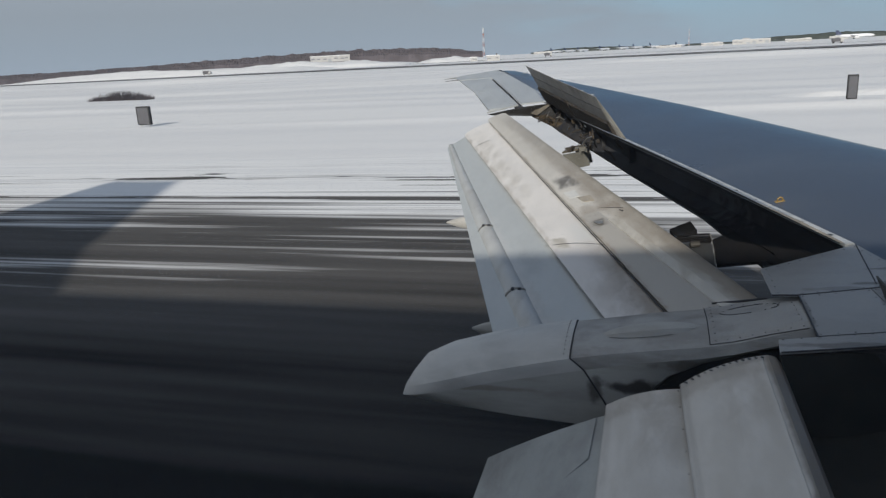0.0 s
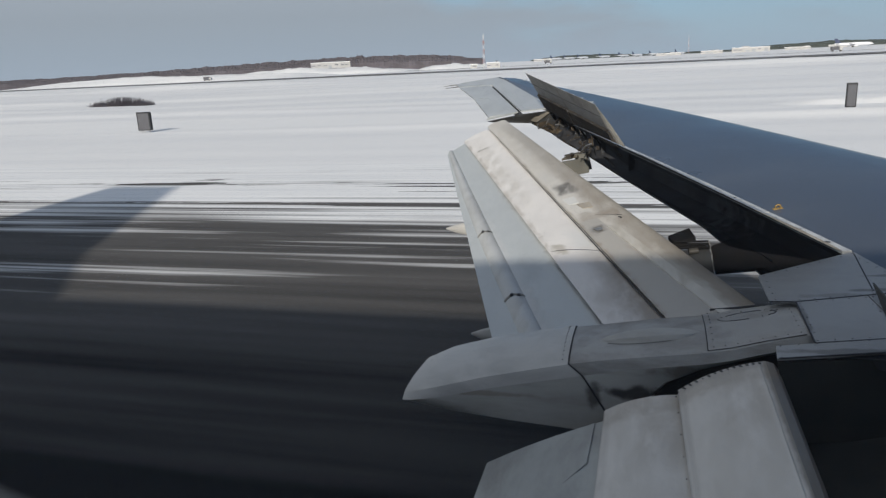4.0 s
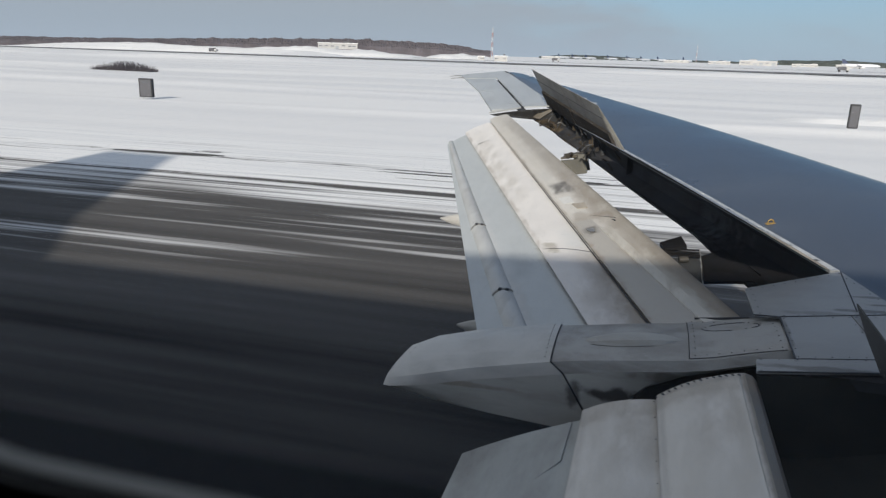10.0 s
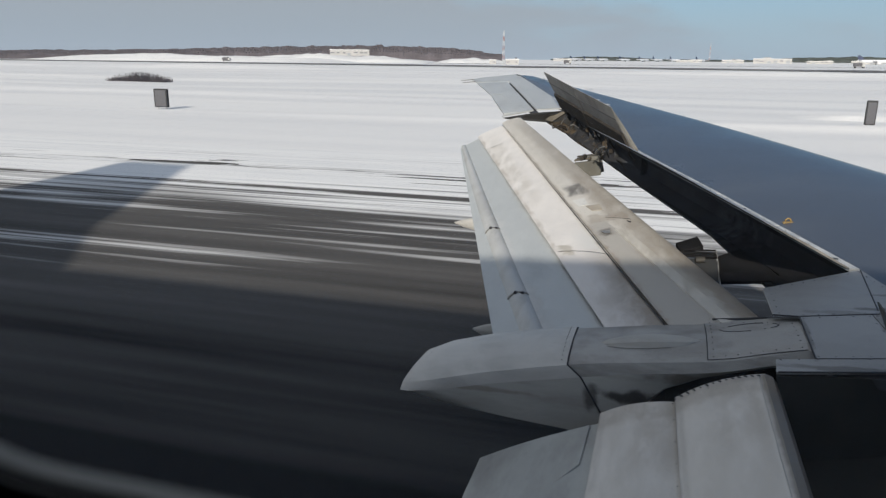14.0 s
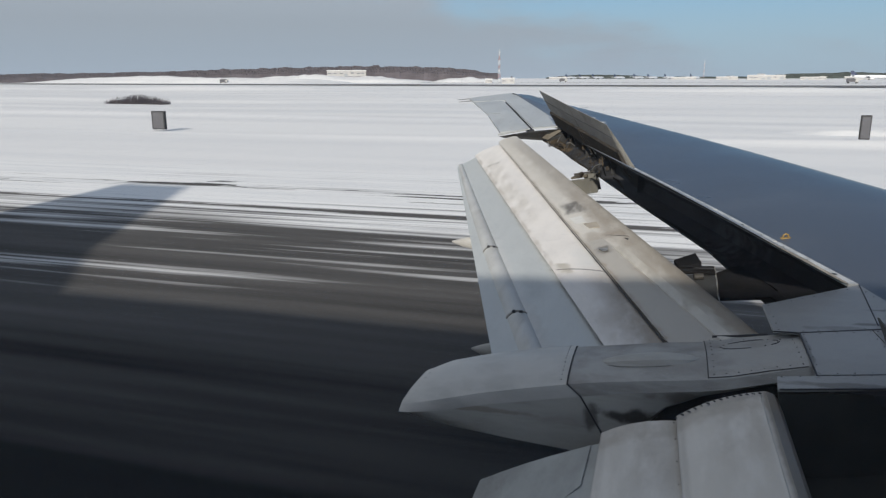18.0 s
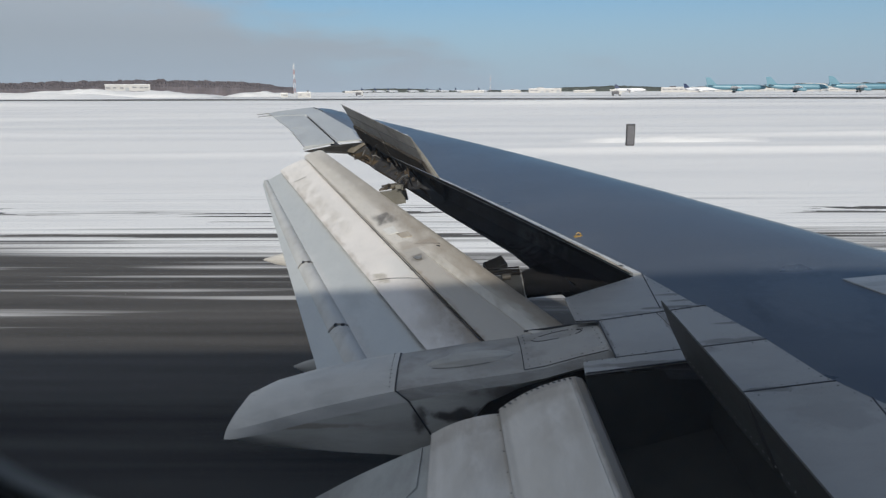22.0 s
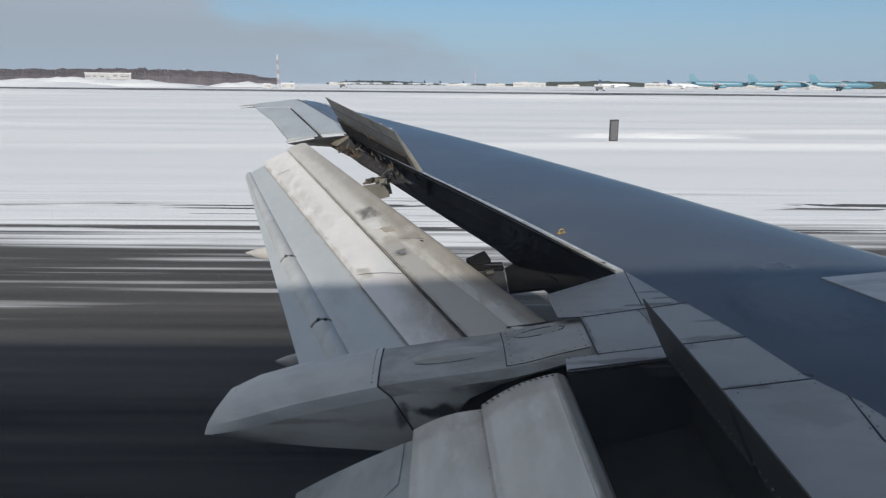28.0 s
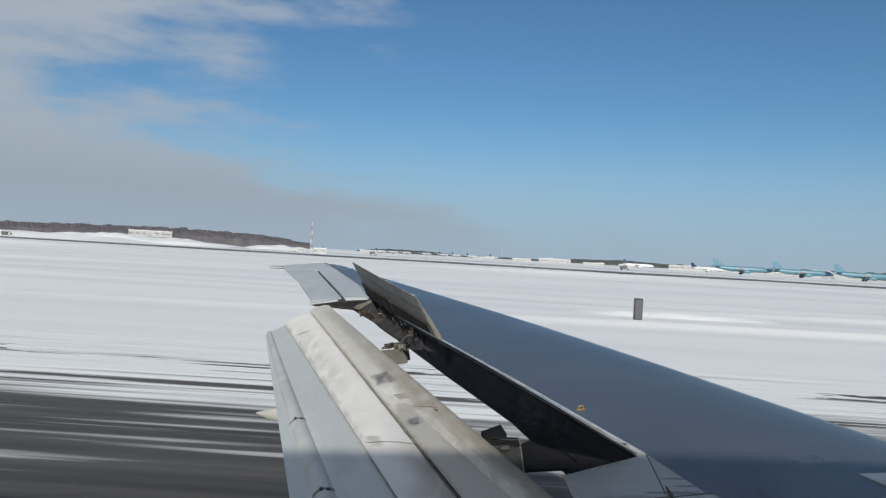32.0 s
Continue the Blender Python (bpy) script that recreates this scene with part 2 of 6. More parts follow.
def flap_paint(name, base, marks, rough=0.48, var=0.10, wobble=0.32):
    """Worn flap paint with stains and painted-in shading, laid out by the flap's span (s, outer to inner) and chord (u,
    aft to fore).
    Each mark: s0, s1, u0, u1, softness in s and u, lean of u along s, colour, amount, how broken up."""
    m = material(name, base, rough, var=var, scale=4, dirt=tuple(0.7 * c for c in base), dirt_amount=0.22, dirt_scale=5.0, dirt_stretch=(3.0, 0.8, 1.5), bump=0.02, bump_scale=20)
    nt = m.node_tree
    b = nt.nodes["Principled BSDF"]
    col = b.inputs["Base Color"].links[0].from_socket
    tc = nt.nodes.new("ShaderNodeTexCoord")

    def noise_at(scale, detail, stretch):
        mp = nt.nodes.new("ShaderNodeMapping")
        mp.inputs["Scale"].default_value = stretch
        nt.links.new(tc.outputs["Object"], mp.inputs[0])
        n = nt.nodes.new("ShaderNodeTexNoise")
        n.inputs["Scale"].default_value = scale
        n.inputs["Detail"].default_value = detail
        n.inputs["Roughness"].default_value = 0.65
        nt.links.new(mp.outputs[0], n.inputs["Vector"])
        return n

    def calc(op, a, c, d=None):
        n = nt.nodes.new("ShaderNodeMath")
        n.operation = op
        for i, v in enumerate((a, c, d)):
            if v is None:
                continue
            if isinstance(v, (int, float)):
                n.inputs[i].default_value = v
            else:
                nt.links.new(v, n.inputs[i])
        return n.outputs[0]

    def rise(v, lo, hi):
        n = nt.nodes.new("ShaderNodeMapRange")
        n.interpolation_type = "SMOOTHSTEP"
        n.inputs["From Min"].default_value, n.inputs["From Max"].default_value = lo, hi
        nt.links.new(v, n.inputs["Value"])
        return n.outputs[0]

    wob = noise_at(9.0, 5, (1, 1, 1))
    grain = noise_at(3.6, 8, (2.6, 0.9, 2.0)).outputs["Fac"]
    sep = nt.nodes.new("ShaderNodeSeparateXYZ")
    nt.links.new(tc.outputs["UV"], sep.inputs[0])
    shake = calc("SUBTRACT", wob.outputs["Fac"], 0.5)
    sv = calc("MULTIPLY_ADD", shake, 0.05, sep.outputs[0])
    uv = calc("MULTIPLY_ADD", shake, -wobble, sep.outputs[1])
    for s0, s1, u0, u1, fs, fu, lean, colour, amount, broken in marks:
        ul = calc("MULTIPLY_ADD", sv, -lean, uv) if lean else uv
        k = calc("MULTIPLY", calc("MULTIPLY", rise(sv, s0 - fs, s0 + fs), rise(sv, s1 + fs, s1 - fs)), calc("MULTIPLY", rise(ul, u0 - fu, u0 + fu), rise(ul, u1 + fu, u1 - fu)))
        if broken:
            k = calc("MULTIPLY", k, rise(grain, 0.5 - 0.5 * (1 - broken) - 0.08, 0.62))
        k = calc("MULTIPLY", k, amount)
        mx = nt.nodes.new("ShaderNodeMix")
        mx.data_type = "RGBA"
        mx.inputs["B"].default_value = (*colour, 1)
        nt.links.new(k, mx.inputs["Factor"])
        nt.links.new(col, mx.inputs["A"])
        col = mx.outputs["Result"]
    nt.links.new(col, b.inputs["Base Color"])
    return m


BROWN, SOOT, TAN, CHALK = (0.24, 0.195, 0.145), (0.085, 0.078, 0.07), (0.42, 0.39, 0.335), (0.66, 0.66, 0.645)
M_FORE = flap_paint("stained_shaded_cream_fore_flap_paint", (0.56, 0.54, 0.50), [
    # grey aft of the step: the relief's shade painted into the colour
    (0.70, 1.2, -0.8, 0.06, 0.015, 0.03, 0.55, (0.33, 0.315, 0.29), 0.8, 0.0),
    (0.935, 1.2, 0.06, 0.36, 0.008, 0.02, 0.55, CHALK, 0.95, 0.0),
    # dark nose bands: shading of the rounded leading edge, mixed with brown stain
    (0.80, 1.2, 0.86, 1.3, 0.06, 0.08, 0.0, (0.17, 0.145, 0.115), 0.85, 0.1),
    (0.05, 1.2, 0.62, 1.2, 0.10, 0.22, 0.0, (0.30, 0.27, 0.23), 0.75, 0.25),
    (0.45, 0.80, 0.55, 0.95, 0.08, 0.12, 0.0, BROWN, 0.28, 0.7),
    (0.0, 0.45, 0.15, 0.70, 0.05, 0.2, 0.0, TAN, 0.4, 0.7),
    (0.530, 0.580, 0.18, 0.72, 0.008, 0.10, 0.0, SOOT, 1.0, 0.45),
    (0.680, 0.705, 0.10, 0.95, 0.006, 0.10, 0.0, BROWN, 0.5, 0.5),
    (0.735, 0.757, 0.10, 0.36, 0.006, 0.08, 0.0, SOOT, 0.75, 0.25),
    (0.1, 1.2, -0.2, 0.03, 0.2, 0.05, 0.0, BROWN, 0.7, 0.2),
    (0.80, 0.88, 0.40, 0.75, 0.02, 0.08, 0.0, BROWN, 0.4, 0.7),
])
M_MID = flap_paint("worn_white_mid_flap_paint", (0.735, 0.712, 0.685), [
    (0.80, 1.2, -0.2, 1.3, 0.006, 0.02, 0.0, (0.62, 0.60, 0.585), 0.7, 0.0),
    (0.72, 0.797, 0.55, 1.2, 0.03, 0.15, 0.0, CHALK, 0.9, 0.0),
    (0.765, 0.80, 0.10, 0.34, 0.006, 0.06, 0.0, TAN, 0.9, 0.2),
    (0.82, 1.2, 0.55, 1.3, 0.06, 0.25, 0.0, BROWN, 0.75, 0.1),
    (0.45, 1.2, 0.93, 1.3, 0.25, 0.06, 0.0, SOOT, 0.6, 0.3),
    (0.90, 1.2, 0.10, 0.80, 0.05, 0.2, 0.0, BROWN, 0.4, 0.6),
    (0.10, 0.55, 0.05, 0.5, 0.1, 0.2, 0.0, TAN, 0.5, 0.8),
    (0.0, 0.8, -0.2, 0.08, 0.05, 0.05, 0.0, BROWN, 0.5, 0.7),
])
M_AFT = flap_paint("pale_blue_grey_aft_flap_paint", (0.45, 0.475, 0.48), [
    (0.86, 1.2, 0.30, 0.50, 0.04, 0.06, 0.0, (0.30, 0.27, 0.24), 0.5, 0.4),
    (0.60, 1.2, 0.26, 0.48, 0.05, 0.05, 0.0, (0.52, 0.53, 0.53), 0.6, 0.0),
    (0.78, 0.86, 0.55, 0.75, 0.02, 0.06, 0.0, (0.30, 0.31, 0.32), 0.4, 0.7),
    (0.0, 1.2, 0.94, 1.3, 0.05, 0.04, 0.0, (0.28, 0.27, 0.26), 0.45, 0.4),
], 0.42, 0.06)
M_INF = flap_paint("warm_grey_inboard_flap_paint", (0.655, 0.63, 0.59), [
    # dark brown nose also carries the shade of the rounding leading edge
    (-0.1, 1.2, 1.012, 1.4, 0.02, 0.014, 0.0, (0.125, 0.112, 0.098), 0.9, 0.0),
    (-0.1, 1.2, 0.975, 0.99, 0.02, 0.012, 0.0, CHALK, 0.8, 0.0),
    (-0.1, 0.045, -0.2, 1.3, 0.014, 0.03, 0.0, BROWN, 0.5, 0.4),
    (-0.1, 1.2, -0.2, 0.01, 0.02, 0.02, 0.0, SOOT, 0.5, 0.0),
    (-0.1, 1.2, 0.82, 1.0, 0.02, 0.12, 0.0, TAN, 0.35, 0.5),
    (0.0, 0.5, 0.1, 0.9, 0.1, 0.2, 0.0, TAN, 0.35, 0.75),
    (0.02, 0.16, 0.45, 1.0, 0.04, 0.10, 0.0, BROWN, 0.28, 0.6),
    (-0.1, 1.2, 0.02, 0.10, 0.02, 0.03, 0.0, (0.36, 0.34, 0.31), 0.5, 0.5),
], 0.48, 0.06, 0.04)
M_BLUE = material("blue_grey_wing_paint", (0.074, 0.084, 0.102), 0.30, var=0.08, scale=1.2, dirt=(0.125, 0.137, 0.152), dirt_amount=0.45,
                  dirt_scale=1.1, dirt_stretch=(0.5, 1.2, 1), bump=0.02, bump_scale=5,
                  blots=(((1.98, 3.83, 2.72), (0.36, 0.5, 1.0), (0.125, 0.138, 0.158), 0.6), ((1.62, 3.72, 2.68), (0.05, 0.2, 1.0), (0.04, 0.045, 0.055), 0.5)))
M_STRIP = material("pale_strip_paint", (0.47, 0.485, 0.49), 0.42, var=0.10, scale=5, dirt=GRIME, dirt_amount=0.5, dirt_scale=4.0, dirt_stretch=(0.5, 2.5, 1))
M_GREY = material("light_grey_aircraft_paint", (0.315, 0.318, 0.315), 0.47, var=0.06, scale=2.5, dirt=(0.17, 0.165, 0.155), dirt_amount=0.5, dirt_scale=1.6,
                  dirt_stretch=(0.7, 1.6, 1), bump=0.02, bump_scale=9,
                  blots=(((1.2, 3.85, 2.65), (0.22, 0.022, 1.0), (0.10, 0.095, 0.09), 0.75), ((0.782, 3.53, 2.6), (0.022, 0.22, 1.0), (0.11, 0.105, 0.10), 0.7),
                         ((1.38, 3.43, 2.62), (0.26, 0.03, 1.0), (0.12, 0.115, 0.105), 0.6), ((0.9, 3.25, 2.57), (0.3, 0.03, 1.0), (0.11, 0.10, 0.09), 0.7),
                         ((1.13, 3.6, 2.63), (0.03, 0.25, 1.0), (0.13, 0.12, 0.11), 0.6), ((1.35, 2.97, 2.56), (0.14, 0.025, 1.0), (0.10, 0.095, 0.09), 0.6),
                         ((1.26, 4.02, 2.66), (0.13, 0.016, 1.0), (0.11, 0.105, 0.10), 0.7), ((1.30, 3.93, 2.65), (0.12, 0.014, 1.0), (0.10, 0.095, 0.09), 0.75),
                         ((1.44, 3.62, 2.63), (0.11, 0.013, 1.0), (0.11, 0.105, 0.10), 0.7), ((1.22, 3.36, 2.6), (0.09, 0.06, 1.0), (0.17, 0.165, 0.16), 0.6),
                         ((0.95, 3.80, 2.64), (0.2, 0.03, 1.0), (0.17, 0.165, 0.155), 0.6), ((1.55, 2.75, 2.55), (0.2, 0.12, 1.0), (0.24, 0.24, 0.235), 0.7)))
M_FAIR = material("fairing_paint", (0.50, 0.495, 0.475), 0.45, var=0.08, scale=3, dirt=(0.12, 0.115, 0.11), dirt_amount=0.38, dirt_scale=2.6,
                  dirt_stretch=(0.8, 1.5, 3), bump=0.02, bump_scale=9)
M_FAIRD = material("grimy_fairing_paint", (0.345, 0.342, 0.33), 0.5, var=0.12, scale=3, dirt=(0.11, 0.095, 0.08), dirt_amount=0.75, dirt_scale=2.4,
                   dirt_stretch=(1.0, 1.5, 4), bump=0.02, bump_scale=9)
M_FAIRL = material("stained_fairing_side_paint", (0.40, 0.395, 0.37), 0.55, var=0.08, scale=3, dirt=(0.16, 0.14, 0.115), dirt_amount=0.45, dirt_scale=2.0,
                   dirt_stretch=(0.9, 1.5, 5), bump=0.02, bump_scale=9,
                   blots=(((0.04, 3.40, 2.235), (0.20, 0.2, 0.045), (0.035, 0.032, 0.03), 0.95), ((-0.16, 3.40, 2.20), (0.05, 0.2, 0.09), (0.06, 0.055, 0.05), 0.8),
                          ((0.30, 3.40, 2.36), (0.26, 0.2, 0.04), (0.16, 0.135, 0.11), 0.7), ((-0.75, 3.40, 2.18), (0.35, 0.2, 0.02), (0.2, 0.17, 0.13), 0.6)))
M_CREAM = material("worn_cream_flap_paint", (0.54, 0.52, 0.475), 0.5, var=0.12, scale=4, dirt=(0.22, 0.185, 0.14), dirt_amount=0.75, dirt_scale=2.0,
                   dirt_stretch=(3.2, 0.7, 2), bump=0.03, bump_scale=20)
M_WHITE = material("white_flap_paint", (0.60, 0.60, 0.58), 0.45, var=0.08, scale=4, dirt=(0.30, 0.27, 0.22), dirt_amount=0.4, dirt_scale=2.2,
                   dirt_stretch=(1.6, 0.6, 1), bump=0.02, bump_scale=20)
M_SCUFF2 = material("brown_stained_paint", (0.36, 0.325, 0.27), 0.6, var=0.3, scale=12, dirt=(0.18, 0.15, 0.11), dirt_amount=0.6, dirt_scale=9)
M_PALE = material("pale_blue_grey_flap_paint", (0.45, 0.47, 0.475), 0.42, var=0.07, scale=3, dirt=(0.22, 0.22, 0.22), dirt_amount=0.35, dirt_scale=2.0,
                  dirt_stretch=(2.0, 0.7, 1))
M_DULL = material("dull_green_grey_flap_paint", (0.38, 0.395, 0.385), 0.5, var=0.10, scale=3, dirt=(0.14, 0.13, 0.12), dirt_amount=0.6, dirt_scale=2.2, dirt_stretch=(2.0, 0.8, 1))
# near-black recess colours; deep shade is put into them along with soot
M_COVE = material("sooty_shaded_wing_cavity", (0.040, 0.040, 0.040), 0.9, var=0.5, scale=6, dirt=(0.042, 0.038, 0.032), dirt_amount=0.5, dirt_scale=4)
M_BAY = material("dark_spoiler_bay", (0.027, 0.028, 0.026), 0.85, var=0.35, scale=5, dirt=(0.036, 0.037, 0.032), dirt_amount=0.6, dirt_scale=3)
M_SOOTSHADE = material("soot_and_shade_brown", (0.045, 0.040, 0.035), 0.92, var=0.5, scale=7, dirt=(0.11, 0.09, 0.068), dirt_amount=0.5, dirt_scale=5)
M_UNDER = material("dark_spoiler_underside", (0.05, 0.053, 0.056), 0.6, var=0.35, scale=4, dirt=(0.085, 0.08, 0.072), dirt_amount=0.5, dirt_scale=2.5)
M_LINER = material("sooty_shaded_blue_black_liner", (0.046, 0.047, 0.052), 0.7, var=0.5, scale=3.5, dirt=(0.062, 0.057, 0.05), dirt_amount=0.6, dirt_scale=3.2, dirt_stretch=(2.0, 1.0, 1.0), bump=0.15, bump_scale=12,
                   # blot paints the inboard end near black, as if in full shade
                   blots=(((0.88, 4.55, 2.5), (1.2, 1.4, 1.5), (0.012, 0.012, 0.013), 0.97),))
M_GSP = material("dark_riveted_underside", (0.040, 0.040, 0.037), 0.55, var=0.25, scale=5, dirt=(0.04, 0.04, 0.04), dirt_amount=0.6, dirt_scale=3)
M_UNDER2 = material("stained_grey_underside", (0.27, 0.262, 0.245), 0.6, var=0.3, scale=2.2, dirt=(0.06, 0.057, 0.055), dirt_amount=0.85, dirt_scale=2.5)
M_HBOX = material("sooty_grey_box_paint", (0.23, 0.225, 0.205), 0.65, var=0.35, scale=9, dirt=GRIME, dirt_amount=0.7, dirt_scale=4)
M_SHROUD = material("sooty_brown_shroud", (0.085, 0.066, 0.045), 0.75, var=0.7, scale=11, stretch=(1.5, 0.8, 1), dirt=(0.022, 0.021, 0.02), dirt_amount=0.95, dirt_scale=5.5, dirt_stretch=(1.6, 0.7, 1), bump=0.4, bump_scale=25)
M_RIDGE = material("stained_ridge_paint", (0.47, 0.48, 0.475), 0.45, var=0.10, scale=5, dirt=(0.22, 0.195, 0.165), dirt_amount=0.6, dirt_scale=2.2, dirt_stretch=(2.5, 0.6, 1))
M_PRIMER = material("green_yellow_primer", (0.12, 0.104, 0.076), 0.6, var=0.35, scale=14, dirt=GRIME, dirt_amount=0.8, dirt_scale=7)
M_GRIMY = material("oily_dark_metal", (0.045, 0.042, 0.037), 0.6, metal=0.2, var=0.4, scale=25, dirt=(0.11, 0.10, 0.085), dirt_amount=0.5, dirt_scale=14)
M_OLIVE = material("grimy_olive_bracket_paint", (0.15, 0.148, 0.128), 0.6, var=0.3, scale=12, dirt=GRIME, dirt_amount=0.8, dirt_scale=6)
M_METAL = material("bare_fitting_metal", (0.42, 0.41, 0.39), 0.38, metal=0.85, var=0.2, scale=25, dirt=GRIME, dirt_amount=0.6, dirt_scale=12)
M_BLACK = material("matt_near_black", (0.011, 0.011, 0.012), 0.95, var=0.5, scale=6, dirt=(0.022, 0.020, 0.018), dirt_amount=0.5, dirt_scale=4)
for m in (M_BLACK, M_COVE, M_BAY, M_SOOTSHADE, M_UNDER, M_LINER, M_SHROUD):
    m.node_tree.nodes["Principled BSDF"].inputs["Specular IOR Level"].default_value = 0.12
M_SEAL = material("dark_seam_sealant", (0.035, 0.035, 0.04), 0.6, var=0.3, scale=30)
M_RIVET = material("grimy_rivet", (0.06, 0.06, 0.065), 0.45, metal=0.3, var=0.2, scale=40)
M_YELLOW = material("yellow_bracket_paint", (0.29, 0.19, 0.055), 0.5, var=0.2, scale=40)
M_FUSE = material("white_fuselage_paint", (0.75, 0.75, 0.76), 0.35, var=0.05, scale=2, dirt=(0.4, 0.4, 0.4), dirt_amount=0.2, dirt_scale=1)
M_LINING = material("dark_cabin_lining", (0.012, 0.012, 0.013), 0.6, var=0.15, scale=30, bump=0.05, bump_scale=200)
M_RIM = material("grey_window_rim", (0.25, 0.24, 0.215), 0.45, var=0.08, scale=20)
M_RUBBER = material("black_tyre_rubber", (0.02, 0.02, 0.02), 0.8, var=0.2, scale=20)
M_BARK = material("bare_woodland", (0.108, 0.097, 0.106), 0.95, var=0.30, scale=0.10, stretch=(1, 1, 0.35), island=0.10)
M_SPRUCE = material("dark_far_spruce", (0.055, 0.065, 0.06), 0.9, var=0.35, scale=0.05, island=0.4)
M_CONC = material("pale_building_cladding", (0.45, 0.445, 0.435), 0.7, var=0.12, scale=0.3, dirt=(0.4, 0.38, 0.35), dirt_amount=0.4, dirt_scale=0.2)
M_CLAD = material("grey_blue_sheet_cladding", (0.33, 0.35, 0.37), 0.6, var=0.12, scale=0.4, dirt=(0.2, 0.2, 0.2), dirt_amount=0.4, dirt_scale=0.2)
M_ROOF = material("dark_flat_roof", (0.10, 0.10, 0.11), 0.7, var=0.2, scale=0.4)
M_WIN = material("dark_window_glass", (0.20, 0.21, 0.225), 0.2, var=0.1, scale=2)
M_DARK = material("matt_black_sign_paint", (0.025, 0.025, 0.027), 0.6, var=0.2, scale=6)
M_SIGNW = material("white_sign_paint", (0.7, 0.7, 0.68), 0.5, var=0.1, scale=6)
M_ORANGE = material("faded_aviation_red_paint", (0.42, 0.22, 0.19), 0.5, var=0.1, scale=2)
M_TEAL = material("pale_teal_airliner_paint", (0.10, 0.225, 0.295), 0.4, var=0.05, scale=0.2)
M_NAVY = material("dark_navy_tail_paint", (0.03, 0.045, 0.10), 0.35, var=0.1, scale=0.3)
M_JETW = material("white_jet_paint", (0.75, 0.76, 0.78), 0.35, var=0.05, scale=0.2)


def pane_material():
    """Acrylic window pane, clear but for a faint translucent film added as veiling glare."""
    m = bpy.data.materials.new("veiled_acrylic_pane")
    m.use_nodes = True
    nt = m.node_tree
    nt.nodes.remove(nt.nodes["Principled BSDF"])
    clear, glare, mix = nt.nodes.new("ShaderNodeBsdfTransparent"), nt.nodes.new("ShaderNodeBsdfTranslucent"), nt.nodes.new("ShaderNodeMixShader")
    glare.inputs["Color"].default_value = (0.72, 0.78, 0.86, 1)
    mix.inputs["Fac"].default_value = 0.0105
    nt.links.new(clear.outputs[0], mix.inputs[1])
    nt.links.new(glare.outputs[0], mix.inputs[2])
    nt.links.new(mix.outputs[0], nt.nodes["Material Output"].inputs["Surface"])
    return m


M_PANE = pane_material()


def snow_material():
    """Wind-packed snow: smooth grey crust and whiter fresh drifts in long bands along the runway, with fine grain."""
    m = bpy.data.materials.new("wind_packed_snow")
    m.use_nodes = True
    nt = m.node_tree
    b = nt.nodes["Principled BSDF"]
    b.inputs["Roughness"].default_value = 0.75
    b.inputs["Specular IOR Level"].default_value = 0.25
    tc = nt.nodes.new("ShaderNodeTexCoord")

    def drift(sx, sy, detail, lo, hi, c0, c1, seed):
        mp = nt.nodes.new("ShaderNodeMapping")
        mp.inputs["Scale"].default_value = (sx, sy, 1)
        mp.inputs["Location"].default_value = (seed, seed * 1.7, 0)
        nt.links.new(tc.outputs["Object"], mp.inputs[0])
        n = nt.nodes.new("ShaderNodeTexNoise")
        n.inputs["Scale"].default_value = 1.0
        n.inputs["Detail"].default_value = detail
        nt.links.new(mp.outputs[0], n.inputs["Vector"])
        rp = nt.nodes.new("ShaderNodeValToRGB")
        rp.color_ramp.elements[0].position, rp.color_ramp.elements[0].color = lo, (*c0, 1)
        rp.color_ramp.elements[1].position, rp.color_ramp.elements[1].color = hi, (*c1, 1)
        nt.links.new(n.outputs["Fac"], rp.inputs[0])
        return n.outputs["Fac"], rp.outputs[0]

    broad, c1 = drift(0.0045, 0.085, 3, 0.44, 0.56, (0.755, 0.76, 0.765), (0.84, 0.838, 0.83), 2.3)
    fine, c2 = drift(0.05, 0.42, 7, 0.32, 0.62, (0.968, 0.97, 0.973), (1.0, 1.0, 1.0), 5.1)
    speck, c3 = drift(0.35, 1.3, 5, 0.30, 0.42, (0.975, 0.977, 0.982), (1.0, 1.0, 1.0), 8.4)
    col = c1
    for c in (c2, c3):
        mx = nt.nodes.new("ShaderNodeMix")
        mx.data_type, mx.blend_type = "RGBA", "MULTIPLY"
        mx.inputs["Factor"].default_value = 1.0
        nt.links.new(col, mx.inputs["A"])
        nt.links.new(c, mx.inputs["B"])
        col = mx.outputs["Result"]
    nt.links.new(col, b.inputs["Base Color"])
    sm = nt.nodes.new("ShaderNodeMath")
    sm.operation = "ADD"
    nt.links.new(fine, sm.inputs[0])
    nt.links.new(speck, sm.inputs[1])
    bp = nt.nodes.new("ShaderNodeBump")
    bp.inputs["Strength"].default_value = 0.08
    bp.inputs["Distance"].default_value = 0.08
    nt.links.new(sm.outputs[0], bp.inputs["Height"])
    nt.links.new(bp.outputs[0], b.inputs["Normal"])
    return m


